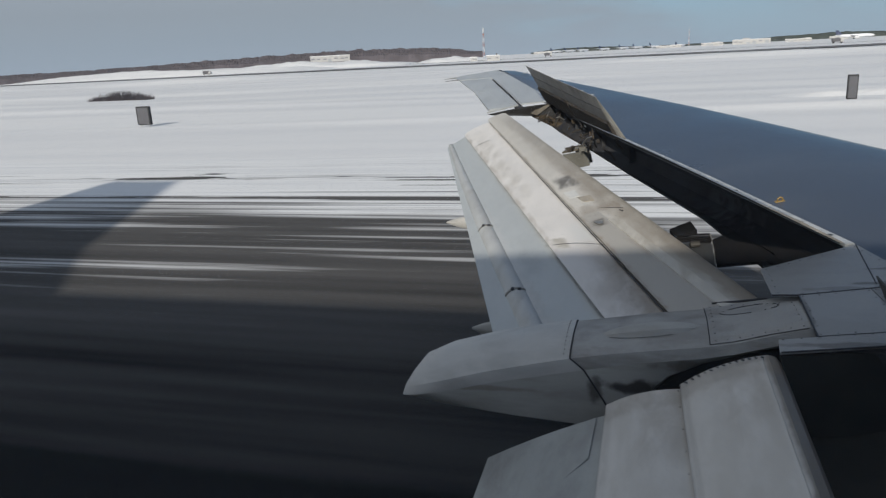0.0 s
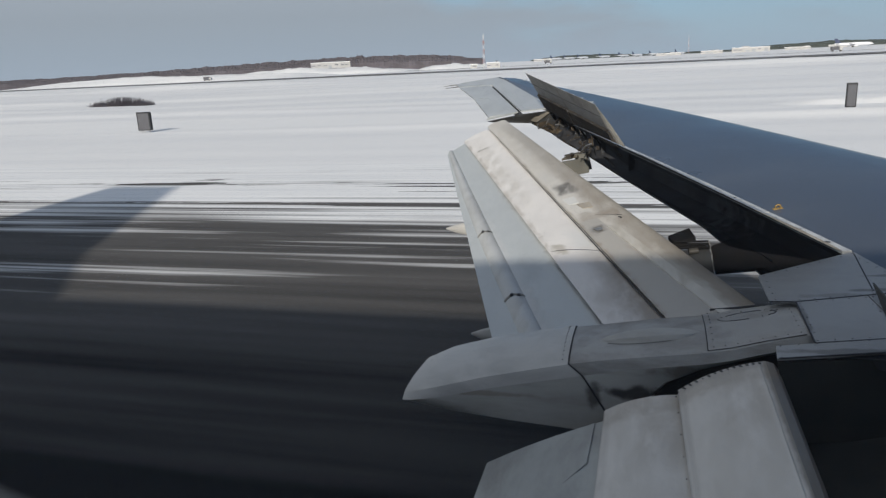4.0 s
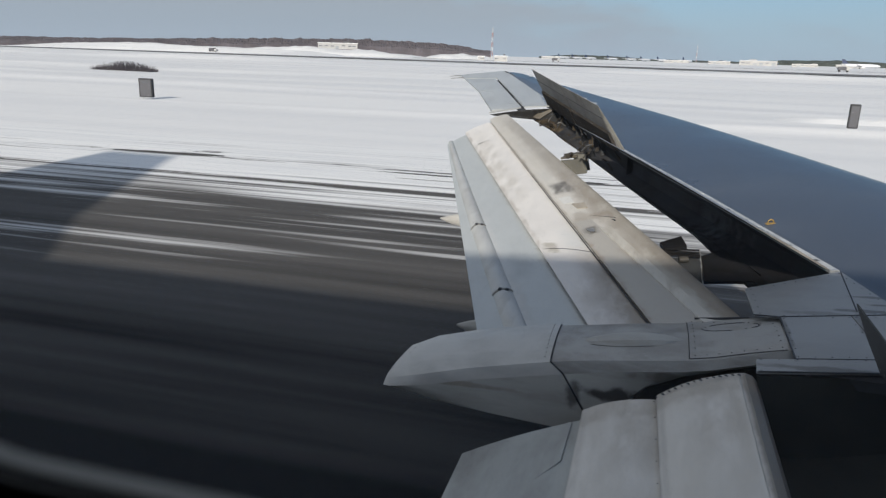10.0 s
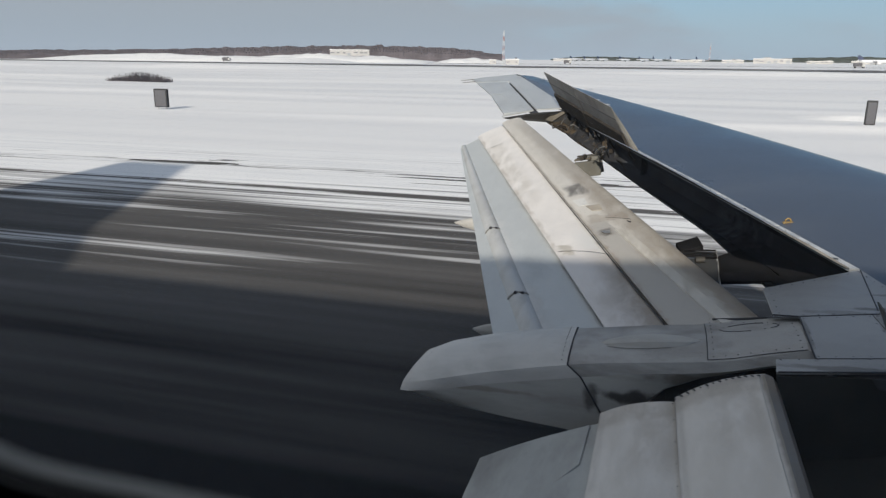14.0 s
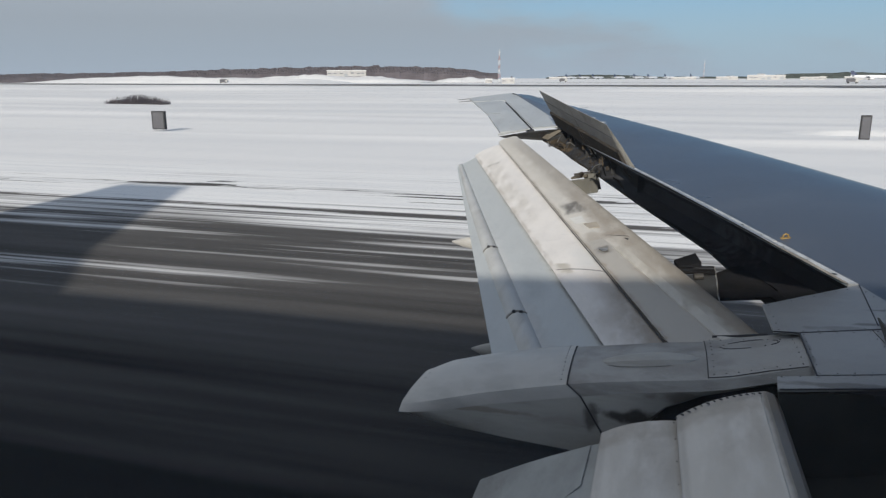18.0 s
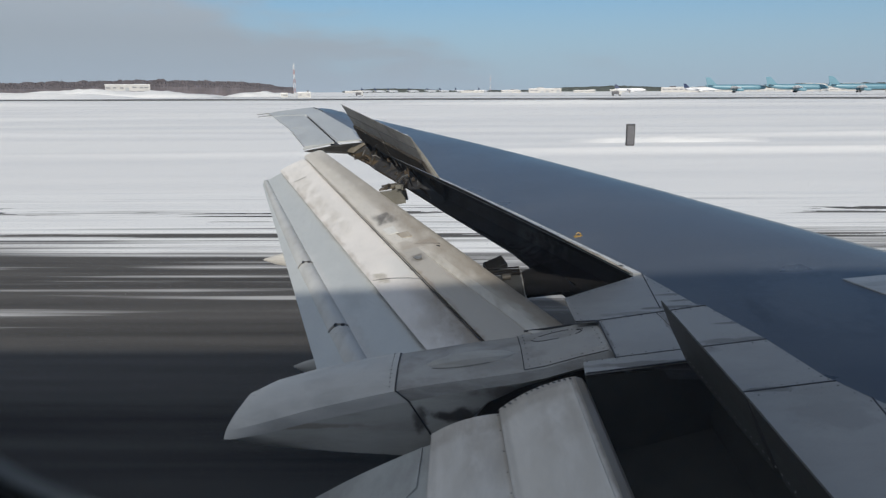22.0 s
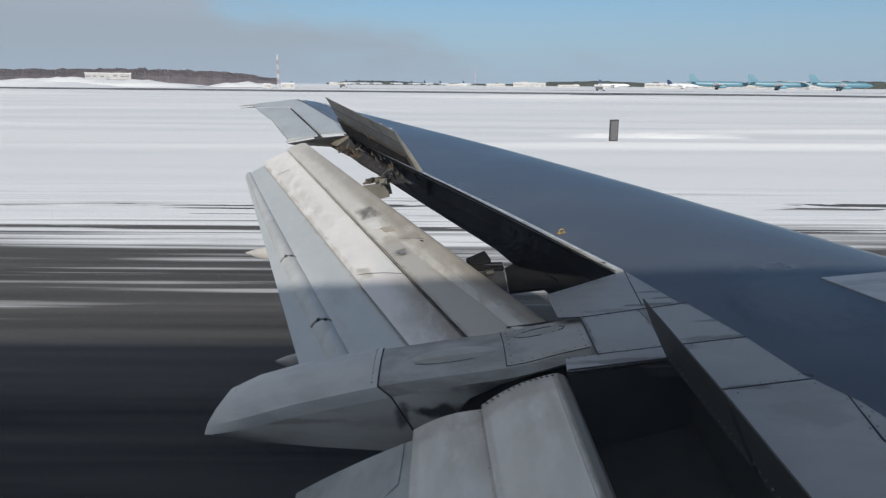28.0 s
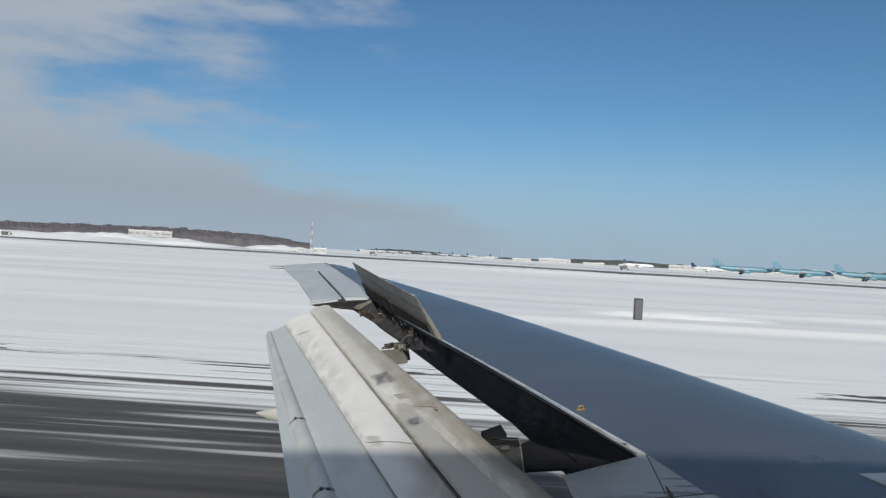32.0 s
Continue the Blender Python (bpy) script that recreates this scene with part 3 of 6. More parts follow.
def runway_material():
    """Asphalt, with blown snow lying in long streaks along it and thick at its edge."""
    m = bpy.data.materials.new("snow_streaked_asphalt")
    m.use_nodes = True
    nt = m.node_tree
    b = nt.nodes["Principled BSDF"]
    tc = nt.nodes.new("ShaderNodeTexCoord")

    def streak(sx, sy, detail, seed):
        mp = nt.nodes.new("ShaderNodeMapping")
        mp.inputs["Scale"].default_value = (sx, sy, 1)
        mp.inputs["Location"].default_value = (seed, seed * 2, seed)
        nt.links.new(tc.outputs["Object"], mp.inputs[0])
        n = nt.nodes.new("ShaderNodeTexNoise")
        n.inputs["Scale"].default_value = 1.0
        n.inputs["Detail"].default_value = detail
        n.inputs["Roughness"].default_value = 0.55
        nt.links.new(mp.outputs[0], n.inputs["Vector"])
        return n.outputs["Fac"]

    def math(op, a, c, d=None):
        n = nt.nodes.new("ShaderNodeMath")
        n.operation = op
        for i, v in enumerate((a, c, d)):
            if v is None:
                continue
            if isinstance(v, (int, float)):
                n.inputs[i].default_value = v
            else:
                nt.links.new(v, n.inputs[i])
        return n.outputs[0]

    fine, broad, patch = streak(0.055, 1.9, 5, 3.1), streak(0.035, 0.5, 4, 7.7), streak(0.085, 0.34, 3, 1.3)
    frost, holes, thin = streak(0.03, 0.35, 5, 11.2), streak(0.10, 2.2, 4, 5.4), streak(0.075, 4.6, 5, 9.3)
    sep = nt.nodes.new("ShaderNodeSeparateXYZ")
    nt.links.new(tc.outputs["Object"], sep.inputs[0])
    def ramp(y0, y1, v0, v1):
        n = nt.nodes.new("ShaderNodeMapRange")
        for key, v in (("From Min", y0), ("From Max", y1), ("To Min", v0), ("To Max", v1)):
            n.inputs[key].default_value = v
        nt.links.new(sep.outputs[1], n.inputs["Value"])
        return n.outputs[0]

    s = math("MULTIPLY_ADD", fine, 0.36, math("MULTIPLY_ADD", broad, 0.18, math("MULTIPLY_ADD", thin, 0.22, math("MULTIPLY", patch, 0.24))))
    s = math("ADD", s, math("ADD", ramp(7.5, 12.5, -0.095, -0.006), math("ADD", ramp(12.0, 18.0, 0.0, 0.03), ramp(16.8, 21.0, 0.0, 0.16))))
    # bare strips in the snow beyond the edge
    bare = math("MULTIPLY", math("MULTIPLY", ramp(20.6, 21.6, 0.0, 1.0), ramp(24.0, 25.5, 1.0, 0.0)), math("GREATER_THAN", holes, 0.62))
    s = math("MULTIPLY_ADD", bare, -0.14, s)
    # lens-shaped bare patches and the thin bare line along the edge of the snow
    lens = math("MULTIPLY", math("MULTIPLY", ramp(22.4, 22.8, 0.0, 1.0), ramp(23.7, 24.2, 1.0, 0.0)), math("GREATER_THAN", streak(0.15, 0.75, 4, 2.6), 0.555))
    s = math("MULTIPLY_ADD", lens, -0.25, s)
    rim = math("MULTIPLY", math("MULTIPLY", ramp(18.9, 19.05, 0.0, 1.0), ramp(19.35, 19.5, 1.0, 0.0)), math("GREATER_THAN", streak(0.06, 2.0, 5, 6.6), 0.50))
    s = math("MULTIPLY_ADD", rim, -0.16, s)
    cover = nt.nodes.new("ShaderNodeMapRange")
    cover.inputs["From Min"].default_value, cover.inputs["From Max"].default_value = 0.505, 0.625
    nt.links.new(s, cover.inputs["Value"])
    # asphalt darkened towards the aircraft; the fuselage's shade is painted into the tone
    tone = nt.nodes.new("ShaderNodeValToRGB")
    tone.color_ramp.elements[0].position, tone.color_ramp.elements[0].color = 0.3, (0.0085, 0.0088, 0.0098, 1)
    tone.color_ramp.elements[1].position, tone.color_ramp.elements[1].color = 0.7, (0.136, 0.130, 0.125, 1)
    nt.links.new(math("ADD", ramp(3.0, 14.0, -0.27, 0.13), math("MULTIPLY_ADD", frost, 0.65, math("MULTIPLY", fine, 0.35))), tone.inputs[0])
    mix = nt.nodes.new("ShaderNodeMix")
    mix.data_type = "RGBA"
    lie = nt.nodes.new("ShaderNodeValToRGB")
    lie.color_ramp.elements[0].position, lie.color_ramp.elements[0].color = 0.34, (0.72, 0.73, 0.74, 1)
    lie.color_ramp.elements[1].position, lie.color_ramp.elements[1].color = 0.60, (0.88, 0.88, 0.87, 1)
    nt.links.new(math("MULTIPLY_ADD", thin, 0.6, math("MULTIPLY", holes, 0.4)), lie.inputs[0])
    nt.links.new(lie.outputs[0], mix.inputs["B"])
    nt.links.new(cover.outputs[0], mix.inputs["Factor"])
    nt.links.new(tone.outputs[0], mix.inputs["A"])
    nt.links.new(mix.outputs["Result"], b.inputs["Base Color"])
    b.inputs["Roughness"].default_value = 0.85
    b.inputs["Specular IOR Level"].default_value = 0.08
    return m


M_SNOW = snow_material()
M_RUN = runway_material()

# ---- mesh helpers ----


def finish(name, bm, mat, parent=None, label="", smooth=False, sharp=28):
    me = bpy.data.meshes.new(name)
    bmesh.ops.recalc_face_normals(bm, faces=bm.faces)
    if smooth:
        for f in bm.faces:
            f.smooth = True
        for e in bm.edges:
            if len(e.link_faces) == 2 and e.calc_face_angle(0.0) > radians(sharp):
                e.smooth = False
    bm.to_mesh(me)
    bm.free()
    for mm in (mat if isinstance(mat, (list, tuple)) else [mat]):
        me.materials.append(mm)
    ob = new(name, me)
    if parent:
        ob.parent = parent
    if label:
        ob["label"] = label
    return ob


def part(name, bm, mat, parent, label="", smooth=False, sharp=28):
    """One mesh object under a thing or a part."""
    return finish(name, bm, mat, parent, label, smooth, sharp)


def thing(name, label, category, at=(0, 0, 0), group=""):
    e = new(name)
    e.empty_display_size = 0.2
    e.location = at
    return tagged(e, label, category, group)


def loft(rings, close=True, caps=True, bm=None, mat_index=0):
    """A skin through rings of equally many points."""
    bm = bm or bmesh.new()
    rows = [[bm.verts.new(p) for p in r] for r in rings]
    n = len(rows[0])
    for a, b in zip(rows, rows[1:]):
        for i in range(n if close else n - 1):
            j = (i + 1) % n
            f = bm.faces.new((a[i], a[j], b[j], b[i]))
            f.material_index = mat_index
    if caps and close:
        bm.faces.new(rows[0])
        bm.faces.new(rows[-1][::-1])
    return bm


def slab(points, thick, gap=0.004, bevel=0.003, bm=None):
    """A plate: top outline of points, drawn in by a joint's half width, and its depth below."""
    bm = bm or bmesh.new()
    pts = [Vector(p) for p in points]
    c = sum(pts, Vector()) / len(pts)
    nrm = Vector()
    for i in range(len(pts)):
        nrm += (pts[i] - c).cross(pts[(i + 1) % len(pts)] - c)
    nrm.normalize()
    if nrm.z < 0:
        nrm = -nrm
    top = [p + (c - p).normalized() * gap for p in pts]
    t2 = [p + (c - p).normalized() * bevel for p in top]
    low = [p - nrm * thick for p in top]
    mid = [p - nrm * bevel for p in top]
    rows = [[bm.verts.new(p) for p in r] for r in (t2, mid, low)]
    n = len(pts)
    bm.faces.new(rows[0])
    bm.faces.new(rows[2][::-1])
    for a, b in zip(rows, rows[1:]):
        for i in range(n):
            bm.faces.new((a[i], b[i], b[(i + 1) % n], a[(i + 1) % n]))
    return bm


def tube(points, radius, sides=8, bm=None, radii=None):
    """A round bar along a line of points."""
    bm = bm or bmesh.new()
    pts = [Vector(p) for p in points]
    rings = []
    for i, p in enumerate(pts):
        d = (pts[min(i + 1, len(pts) - 1)] - pts[max(i - 1, 0)]).normalized()
        u = d.orthogonal().normalized() if abs(d.z) > 0.9 else d.cross(Vector((0, 0, 1))).normalized()
        v = d.cross(u)
        r = radii[i] if radii else radius
        rings.append([p + (u * math.cos(2 * math.pi * k / sides) + v * math.sin(2 * math.pi * k / sides)) * r for k in range(sides)])
    return loft(rings, bm=bm)


def box(lo, hi, bevel=0.0, bm=None):
    bm = bm or bmesh.new()
    (x0, y0, z0), (x1, y1, z1) = lo, hi
    vs = [bm.verts.new(p) for p in ((x0, y0, z0), (x1, y0, z0), (x1, y1, z0), (x0, y1, z0), (x0, y0, z1), (x1, y0, z1), (x1, y1, z1), (x0, y1, z1))]
    for q in ((0, 3, 2, 1), (4, 5, 6, 7), (0, 1, 5, 4), (1, 2, 6, 5), (2, 3, 7, 6), (3, 0, 4, 7)):
        bm.faces.new([vs[i] for i in q])
    if bevel:
        bmesh.ops.bevel(bm, geom=list(bm.edges), offset=bevel, segments=2, affect="EDGES", clamp_overlap=True)
    return bm


def line(table, v):
    """Straight-line value between rows of (key, value)."""
    ks, vs = zip(*table)
    if v <= ks[0]:
        s = (vs[1] - vs[0]) / (ks[1] - ks[0])
        return vs[0] + s * (v - ks[0])
    if v >= ks[-1]:
        s = (vs[-1] - vs[-2]) / (ks[-1] - ks[-2])
        return vs[-1] + s * (v - ks[-1])
    return float(np.interp(v, ks, vs))


def rivets(pairs, spacing, size, lift=0.001, bm=None):
    """Low round heads along lines on the wing's upper surface."""
    bm = bm or bmesh.new()
    for a, b in pairs:
        a, b = Vector(a), Vector(b)
        n = max(1, int((b - a).length / spacing))
        for k in range(n + 1):
            p = a.lerp(b, k / n)
            s = size * random.uniform(0.7, 1.3)
            lo = [bm.verts.new((p.x + s * math.cos(q * math.pi / 3), p.y + s * math.sin(q * math.pi / 3), p.z + lift)) for q in range(6)]
            hi = [bm.verts.new((p.x + 0.6 * s * math.cos(q * math.pi / 3), p.y + 0.6 * s * math.sin(q * math.pi / 3), p.z + lift + 0.0025)) for q in range(6)]
            bm.faces.new(hi)
            for q in range(6):
                bm.faces.new((lo[q], lo[(q + 1) % 6], hi[(q + 1) % 6], hi[q]))
    return bm


# ---- ground ----
def grid_sheet(xs, ys, height):
    bm = bmesh.new()
    rows = [[bm.verts.new((x, y, height(x, y))) for x in xs] for y in ys]
    for a, b in zip(rows, rows[1:]):
        for i in range(len(xs) - 1):
            bm.faces.new((a[i], a[i + 1], b[i + 1], b[i]))
    return bm


RUN_IN, RUN_OUT = -24.5, 28.0


def snow_height(x, y):
    far = min(1.0, max(0.0, (y - 28) / 60))
    lump = noise.noise(Vector((x * 0.02, y * 0.05, 1.7))) * 0.5 * far + noise.noise(Vector((x * 0.08, y * 0.25, 4.2))) * 0.10 * far
    bank = 0
    for y0, h, w, ph in ((46, 0.55, 1.5, 0.0), (66, 0.6, 2.0, 3.5), (108, 0.9, 4.0, 2.0), (205, 1.6, 7.0, 5.0)):
        yc = y0 + 3 * math.sin(x * 0.012 + ph)
        k = max(0.0, 0.45 + noise.noise(Vector((x * 0.013, ph, 0.3))))
        bank += h * k * math.exp(-(((y - yc) / w) ** 2)) * (1 + 0.5 * noise.noise(Vector((x * 0.3, y * 0.3, ph))))
    return -0.03 + lump * 0.6 + bank if y > 28.5 else -0.03


gx = [-4500, -2500, -1500, -1000] + [-700 + i * 8 for i in range(176)] + [1000, 1500, 2500, 4500]
gy = [-4500, -1500, -400, -100, -25, 19, 28.4] + [29 + i * 0.7 for i in range(72)] + [80 + i * 2.6 for i in range(64)] + [250, 300, 360, 450, 700, 1200, 2500, 4500]
ground = finish("ground", grid_sheet(gx, gy, lambda x, y: snow_height(x, y) if y < 360 else -0.03), M_SNOW, smooth=True)
tagged(ground, "wide flat airfield covered in wind-packed white snow", "snow field", kind="structure")
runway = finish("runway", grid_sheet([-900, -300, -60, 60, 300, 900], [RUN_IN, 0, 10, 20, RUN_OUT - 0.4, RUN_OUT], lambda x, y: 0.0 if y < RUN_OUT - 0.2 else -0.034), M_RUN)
tagged(runway, "dark asphalt runway streaked lengthwise with blown snow", "runway", kind="structure")

# a cleared taxiway crossing the snow field far off
bm = bmesh.new()
for n, (x0, y0, x1, y1, w) in enumerate(((-900, 480, 700, 205, 55), (-900, 640, 900, 440, 10))):
    d = Vector((x1 - x0, y1 - y0, 0)).normalized()
    nrm = Vector((-d.y, d.x, 0))
    prev = None
    for k in range(81):
        p = Vector((x0, y0, 0)).lerp(Vector((x1, y1, 0)), k / 80)
        zz = max(snow_height(p.x, p.y) if p.y < 360 else 0, snow_height(p.x, p.y + w) if p.y < 360 else 0, 0.0) + 0.12 + n * 0.02
        cur = (bm.verts.new((p.x, p.y, zz)), bm.verts.new((p + nrm * w).to_tuple()[:2] + (zz + 0.05,)))
        if prev:
            bm.faces.new((prev[0], cur[0], cur[1], prev[1]))
        prev = cur
M_TAXI = material("far_ploughed_asphalt", (0.085, 0.082, 0.08), 0.9, var=0.3, scale=0.08, stretch=(0.3, 2, 1), dirt=(0.7, 0.71, 0.73), dirt_amount=0.8,
                  dirt_scale=0.25, dirt_stretch=(0.06, 1.5, 1))
taxiway = finish("taxiway", bm, M_TAXI)
tagged(taxiway, "ploughed dark taxiway crossing the distant snow field", "taxiway", kind="structure")

# ---- the airliner ----
AIR = thing("airliner", "grey-winged jet airliner rolling out with flaps down and spoilers raised", "airliner")


def P(x, y, dz=0.0):
    """Height of the wing's rear upper surface."""
    return 2.71 + 0.1217 * (y - 4.3) + 0.06 * (x - 1.12) + dz


def on(x, y, dz=0.0):
    return (x, y, P(x, y, dz))


BLUE_EDGE = [(0.25, 2.05), (2.70, 1.79), (2.82, 1.76), (3.04, 1.64), (3.42, 1.535), (3.87, 1.342), (4.354, 1.166), (5.76, 0.536), (7.09, -0.09),
             (9.51, -1.077), (12.85, -2.382)]
CREST = [(0.25, 5.0), (2.5, 3.85), (4.406, 2.806), (5.489, 2.203), (6.5, 1.672), (8.344, 0.636), (12.8, -2.125)]


def wing_skin():
    """Upper skin from the rear spar to the leading edge, round it, and the lower skin back to the spar."""
    rings = []
    ys = [0.25, 1.2, 2.2, 2.7, 2.82, 3.04, 3.42, 3.87, 4.354, 5.0, 5.76, 6.4, 7.09, 7.9, 8.7, 9.51, 10.5, 11.5, 12.3, 12.85, 12.98, 13.04]
    for y in ys:
        xb, xc = line(BLUE_EDGE, y), line(CREST, y)
        deep = line([(0.25, 0.62), (4.3, 0.42), (12.85, 0.13), (13.04, 0.02)], y)
        tipdrop = max(0.0, y - 12.85) * 0.35
        ring = []
        run = xc - 0.28 - xb
        for s in (0.0, 0.12, 0.28, 0.45, 0.62, 0.8, 1.0):
            x = xb + s * run
            ring.append((x, y, P(x, y) - tipdrop + 0.015 * math.sin(math.pi * s)))
        x0, z0 = xb + run, P(xb + run, y) - tipdrop
        nose = 0.28 + min(0.5, deep)
        for a in (0.25, 0.5, 0.72, 0.88, 0.97):
            ang = a * math.pi / 2
            ring.append((x0 + nose * math.sin(ang), y, z0 + 0.06 * nose * a - deep * 0.62 * (1 - math.cos(ang))))
        for a in (0.9, 0.6, 0.3, 0.0):
            back = 0.28 if 4.3 < y < 9.6 and a == 0.0 else 0.0
            ring.append((xb - 0.02 + back + (run + nose * 0.9) * a, y, z0 - deep * (0.95 if a > 0.1 else 0.8)))
        rings.append(ring)
    return loft(rings)


wing = part("left_wing", wing_skin(), M_BLUE, AIR, "dark blue-grey painted upper wing skin", smooth=True)

# light grey fixed panels behind the dark skin
PANELS = [
    [(1.166, 4.354), (1.342, 3.868), (1.382, 3.848), (0.777, 3.735), (0.66, 3.745), (0.645, 4.058)],
    [(0.777, 3.735), (1.10, 3.795), (1.16, 3.375), (0.784, 3.326)],
    [(1.10, 3.795), (1.382, 3.848), (1.535, 3.424), (1.16, 3.375)],
    [(0.62, 3.30), (0.784, 3.326), (1.16, 3.375), (1.155, 3.262), (0.61, 3.19)],
    [(1.16, 3.375), (1.535, 3.424), (1.64, 3.04), (1.66, 3.01), (1.197, 2.955), (1.155, 3.262)],
    [(1.197, 2.955), (1.66, 3.01), (1.735, 2.865), (1.70, 2.56), (1.72, 2.05), (1.235, 2.05)],
    [(1.235, 2.05), (1.72, 2.05), (1.85, 0.25), (1.325, 0.25)],
    [(1.735, 2.862), (1.76, 2.82), (1.79, 2.70), (1.86, 2.05), (2.05, 0.25), (1.855, 0.25), (1.724, 2.05), (1.704, 2.56)],
]
rb = bmesh.new()
for pts in PANELS:
    part("wing_panel", slab([on(x, y, 0.003) for x, y in pts], 0.012, 0.004, 0.002), M_GREY, wing, "light grey riveted panel")
    closed = pts + pts[:1]
    cx, cy = sum(p[0] for p in pts) / len(pts), sum(p[1] for p in pts) / len(pts)
    ins = [(x + (cx - x) * 0.09, y + (cy - y) * 0.09) for x, y in closed]
    if max(p[1] for p in pts) > 2.5:
        rivets([(on(*a, 0.003), on(*b, 0.003)) for a, b in zip(ins, ins[1:])], 0.066, 0.0043, -0.0008, rb)
tagged(part("rivets", rb, M_RIVET, wing, "dark rivet heads along the panel edges"), kind="stuff")
# dark sealant and dirt in the joints between the panels
for run in (((0.66, 3.742), (0.777, 3.736), (1.10, 3.796), (1.382, 3.849)), ((0.777, 3.735), (0.784, 3.326)), ((0.784, 3.326), (1.16, 3.376), (1.535, 3.425)),
            ((0.62, 3.192), (1.15, 3.263)), ((1.197, 2.956), (1.66, 3.011)), ((1.162, 4.345), (1.135, 3.84)), ((1.735, 2.864), (1.702, 2.56), (1.722, 2.05)), ((1.14, 3.265), (1.197, 2.955))):
    for (xa, ya), (xb, yb) in zip(run, run[1:]):
        d = Vector((xb - xa, yb - ya)).normalized() * 0.0032
        part("panel_joint", slab([on(xa - d.y, ya + d.x, 0.0045), on(xb - d.y, yb + d.x, 0.0045), on(xb + d.y, yb - d.x, 0.0045), on(xa + d.y, ya - d.x, 0.0045)], 0.004, 0, 0.0005), M_SEAL, wing)
# structure under the fixed panels
part("panel_support", slab([on(x, y, -0.02) for x, y in ((1.17, 4.33), (1.36, 3.86), (1.55, 3.42), (1.67, 3.0), (1.8, 2.7), (2.05, 0.25), (1.26, 0.25), (1.2, 3.2), (0.84, 3.25), (0.82, 3.7), (0.85, 4.15))],
                           0.05, 0.0, 0.001), M_SEAL, wing, "dark structure showing in the joints")

# hinge strip along the outboard spoilers and the outer fixed panels
HINGE = [(4.354, 1.118), (5.76, 0.488), (7.09, -0.137), (9.46, -1.135)]
for y0, y1 in ((4.36, 5.05), (5.06, 5.76), (5.77, 6.42), (6.43, 7.09), (7.10, 7.27)):
    part("hinge_strip", slab([on(line(BLUE_EDGE, y0), y0, 0.003), on(line(BLUE_EDGE, y1), y1, 0.003), on(line(HINGE, y1), y1, 0.003), on(line(HINGE, y0), y0, 0.003)],
                             0.02, 0.003, 0.002), M_STRIP, wing, "pale strip along the spoiler hinge")
bolts = bmesh.new()
for k in range(22):
    y = 4.5 + k * 0.225
    rivets([(on(line(HINGE, y) + 0.016, y, 0.004), on(line(HINGE, y) + 0.016, y, 0.004))], 1, 0.017 if k % 4 == 0 else 0.005, 0.001, bolts)
tagged(part("hinge_bolts", bolts, M_RIVET, wing, "dark bolts of the spoiler hinge"), kind="stuff")
part("lifeline_eyelet", tube([on(0.885, 5.12, 0.0), on(0.89, 5.125, 0.02), on(0.905, 5.13, 0.028), on(0.92, 5.135, 0.02), on(0.925, 5.14, 0.0)], 0.006, 6), M_YELLOW, wing,
     "small yellow bracket on the dark skin")
part("eyelet_base", slab([on(0.875, 5.10, 0.006), on(0.94, 5.12, 0.006), on(0.935, 5.15, 0.006), on(0.87, 5.13, 0.006)], 0.006, 0, 0.003), M_YELLOW, wing)

OUTER = [
    [(line(BLUE_EDGE, 9.5), 9.5), (line(BLUE_EDGE, 12.1), 12.1), (-2.40, 12.1), (-1.485, 9.47)],
    [(line(BLUE_EDGE, 12.1), 12.1), (-2.382, 12.85), (-2.45, 12.98), (-3.05, 12.72), (-3.13, 12.52), (-2.98, 12.2), (-2.43, 12.1)],
]
for pts in OUTER:
    part("outer_panel", slab([on(x, y, 0.003) for x, y in pts], 0.014, 0.004, 0.002), M_PALE, wing, "pale grey outer wing panel")
aileron = part("aileron", slab([on(-1.52, 9.44, 0.002), on(-2.43, 12.09, 0.002), on(-2.97, 12.19, -0.005), on(-2.42, 10.86, -0.005), on(-2.2, 10.8, 0), on(-1.69, 9.36, 0), on(-1.88, 9.16, -0.005)],
                               0.018, 0.006, 0.003), M_PALE, wing, "pale grey aileron")
part("aileron_tab", slab([on(-2.2, 10.79, 0), on(-2.41, 10.85, -0.008), on(-1.885, 9.32, -0.008), on(-1.69, 9.37, 0)], 0.03, 0.006, 0.003), M_PALE, aileron)
part("aileron_slot", slab([on(-1.46, 9.44, -0.03), on(-2.38, 12.12, -0.03), on(-2.47, 12.12, -0.03), on(-1.55, 9.42, -0.03)], 0.02, 0, 0.001), M_SEAL, wing, "dark slot ahead of the aileron")
for k, (x, y) in enumerate(((-3.10, 12.62), (-3.0, 12.35))):
    part("static_wick", tube([on(x + 0.05, y, -0.01), on(x - 0.12, y + 0.01, -0.012), on(x - 0.27, y + 0.02, -0.02)], 0.008, 6, radii=[0.012, 0.008, 0.004]), M_METAL, wing)
for x, y in ((-1.85, 12.17), (-1.70, 11.88), (-1.39, 11.22), (-1.23, 10.91), (-1.08, 10.62), (-0.92, 10.29), (-0.77, 9.97), (-0.61, 9.60), (-0.24, 8.34)):
    part("skin_mark", slab([on(x - 0.035, y - 0.03, 0.012), on(x + 0.03, y - 0.045, 0.012), on(x + 0.035, y + 0.03, 0.013), on(x - 0.03, y + 0.045, 0.013)], 0.003, 0, 0.001), M_PALE, wing, "small pale mark on the dark skin")
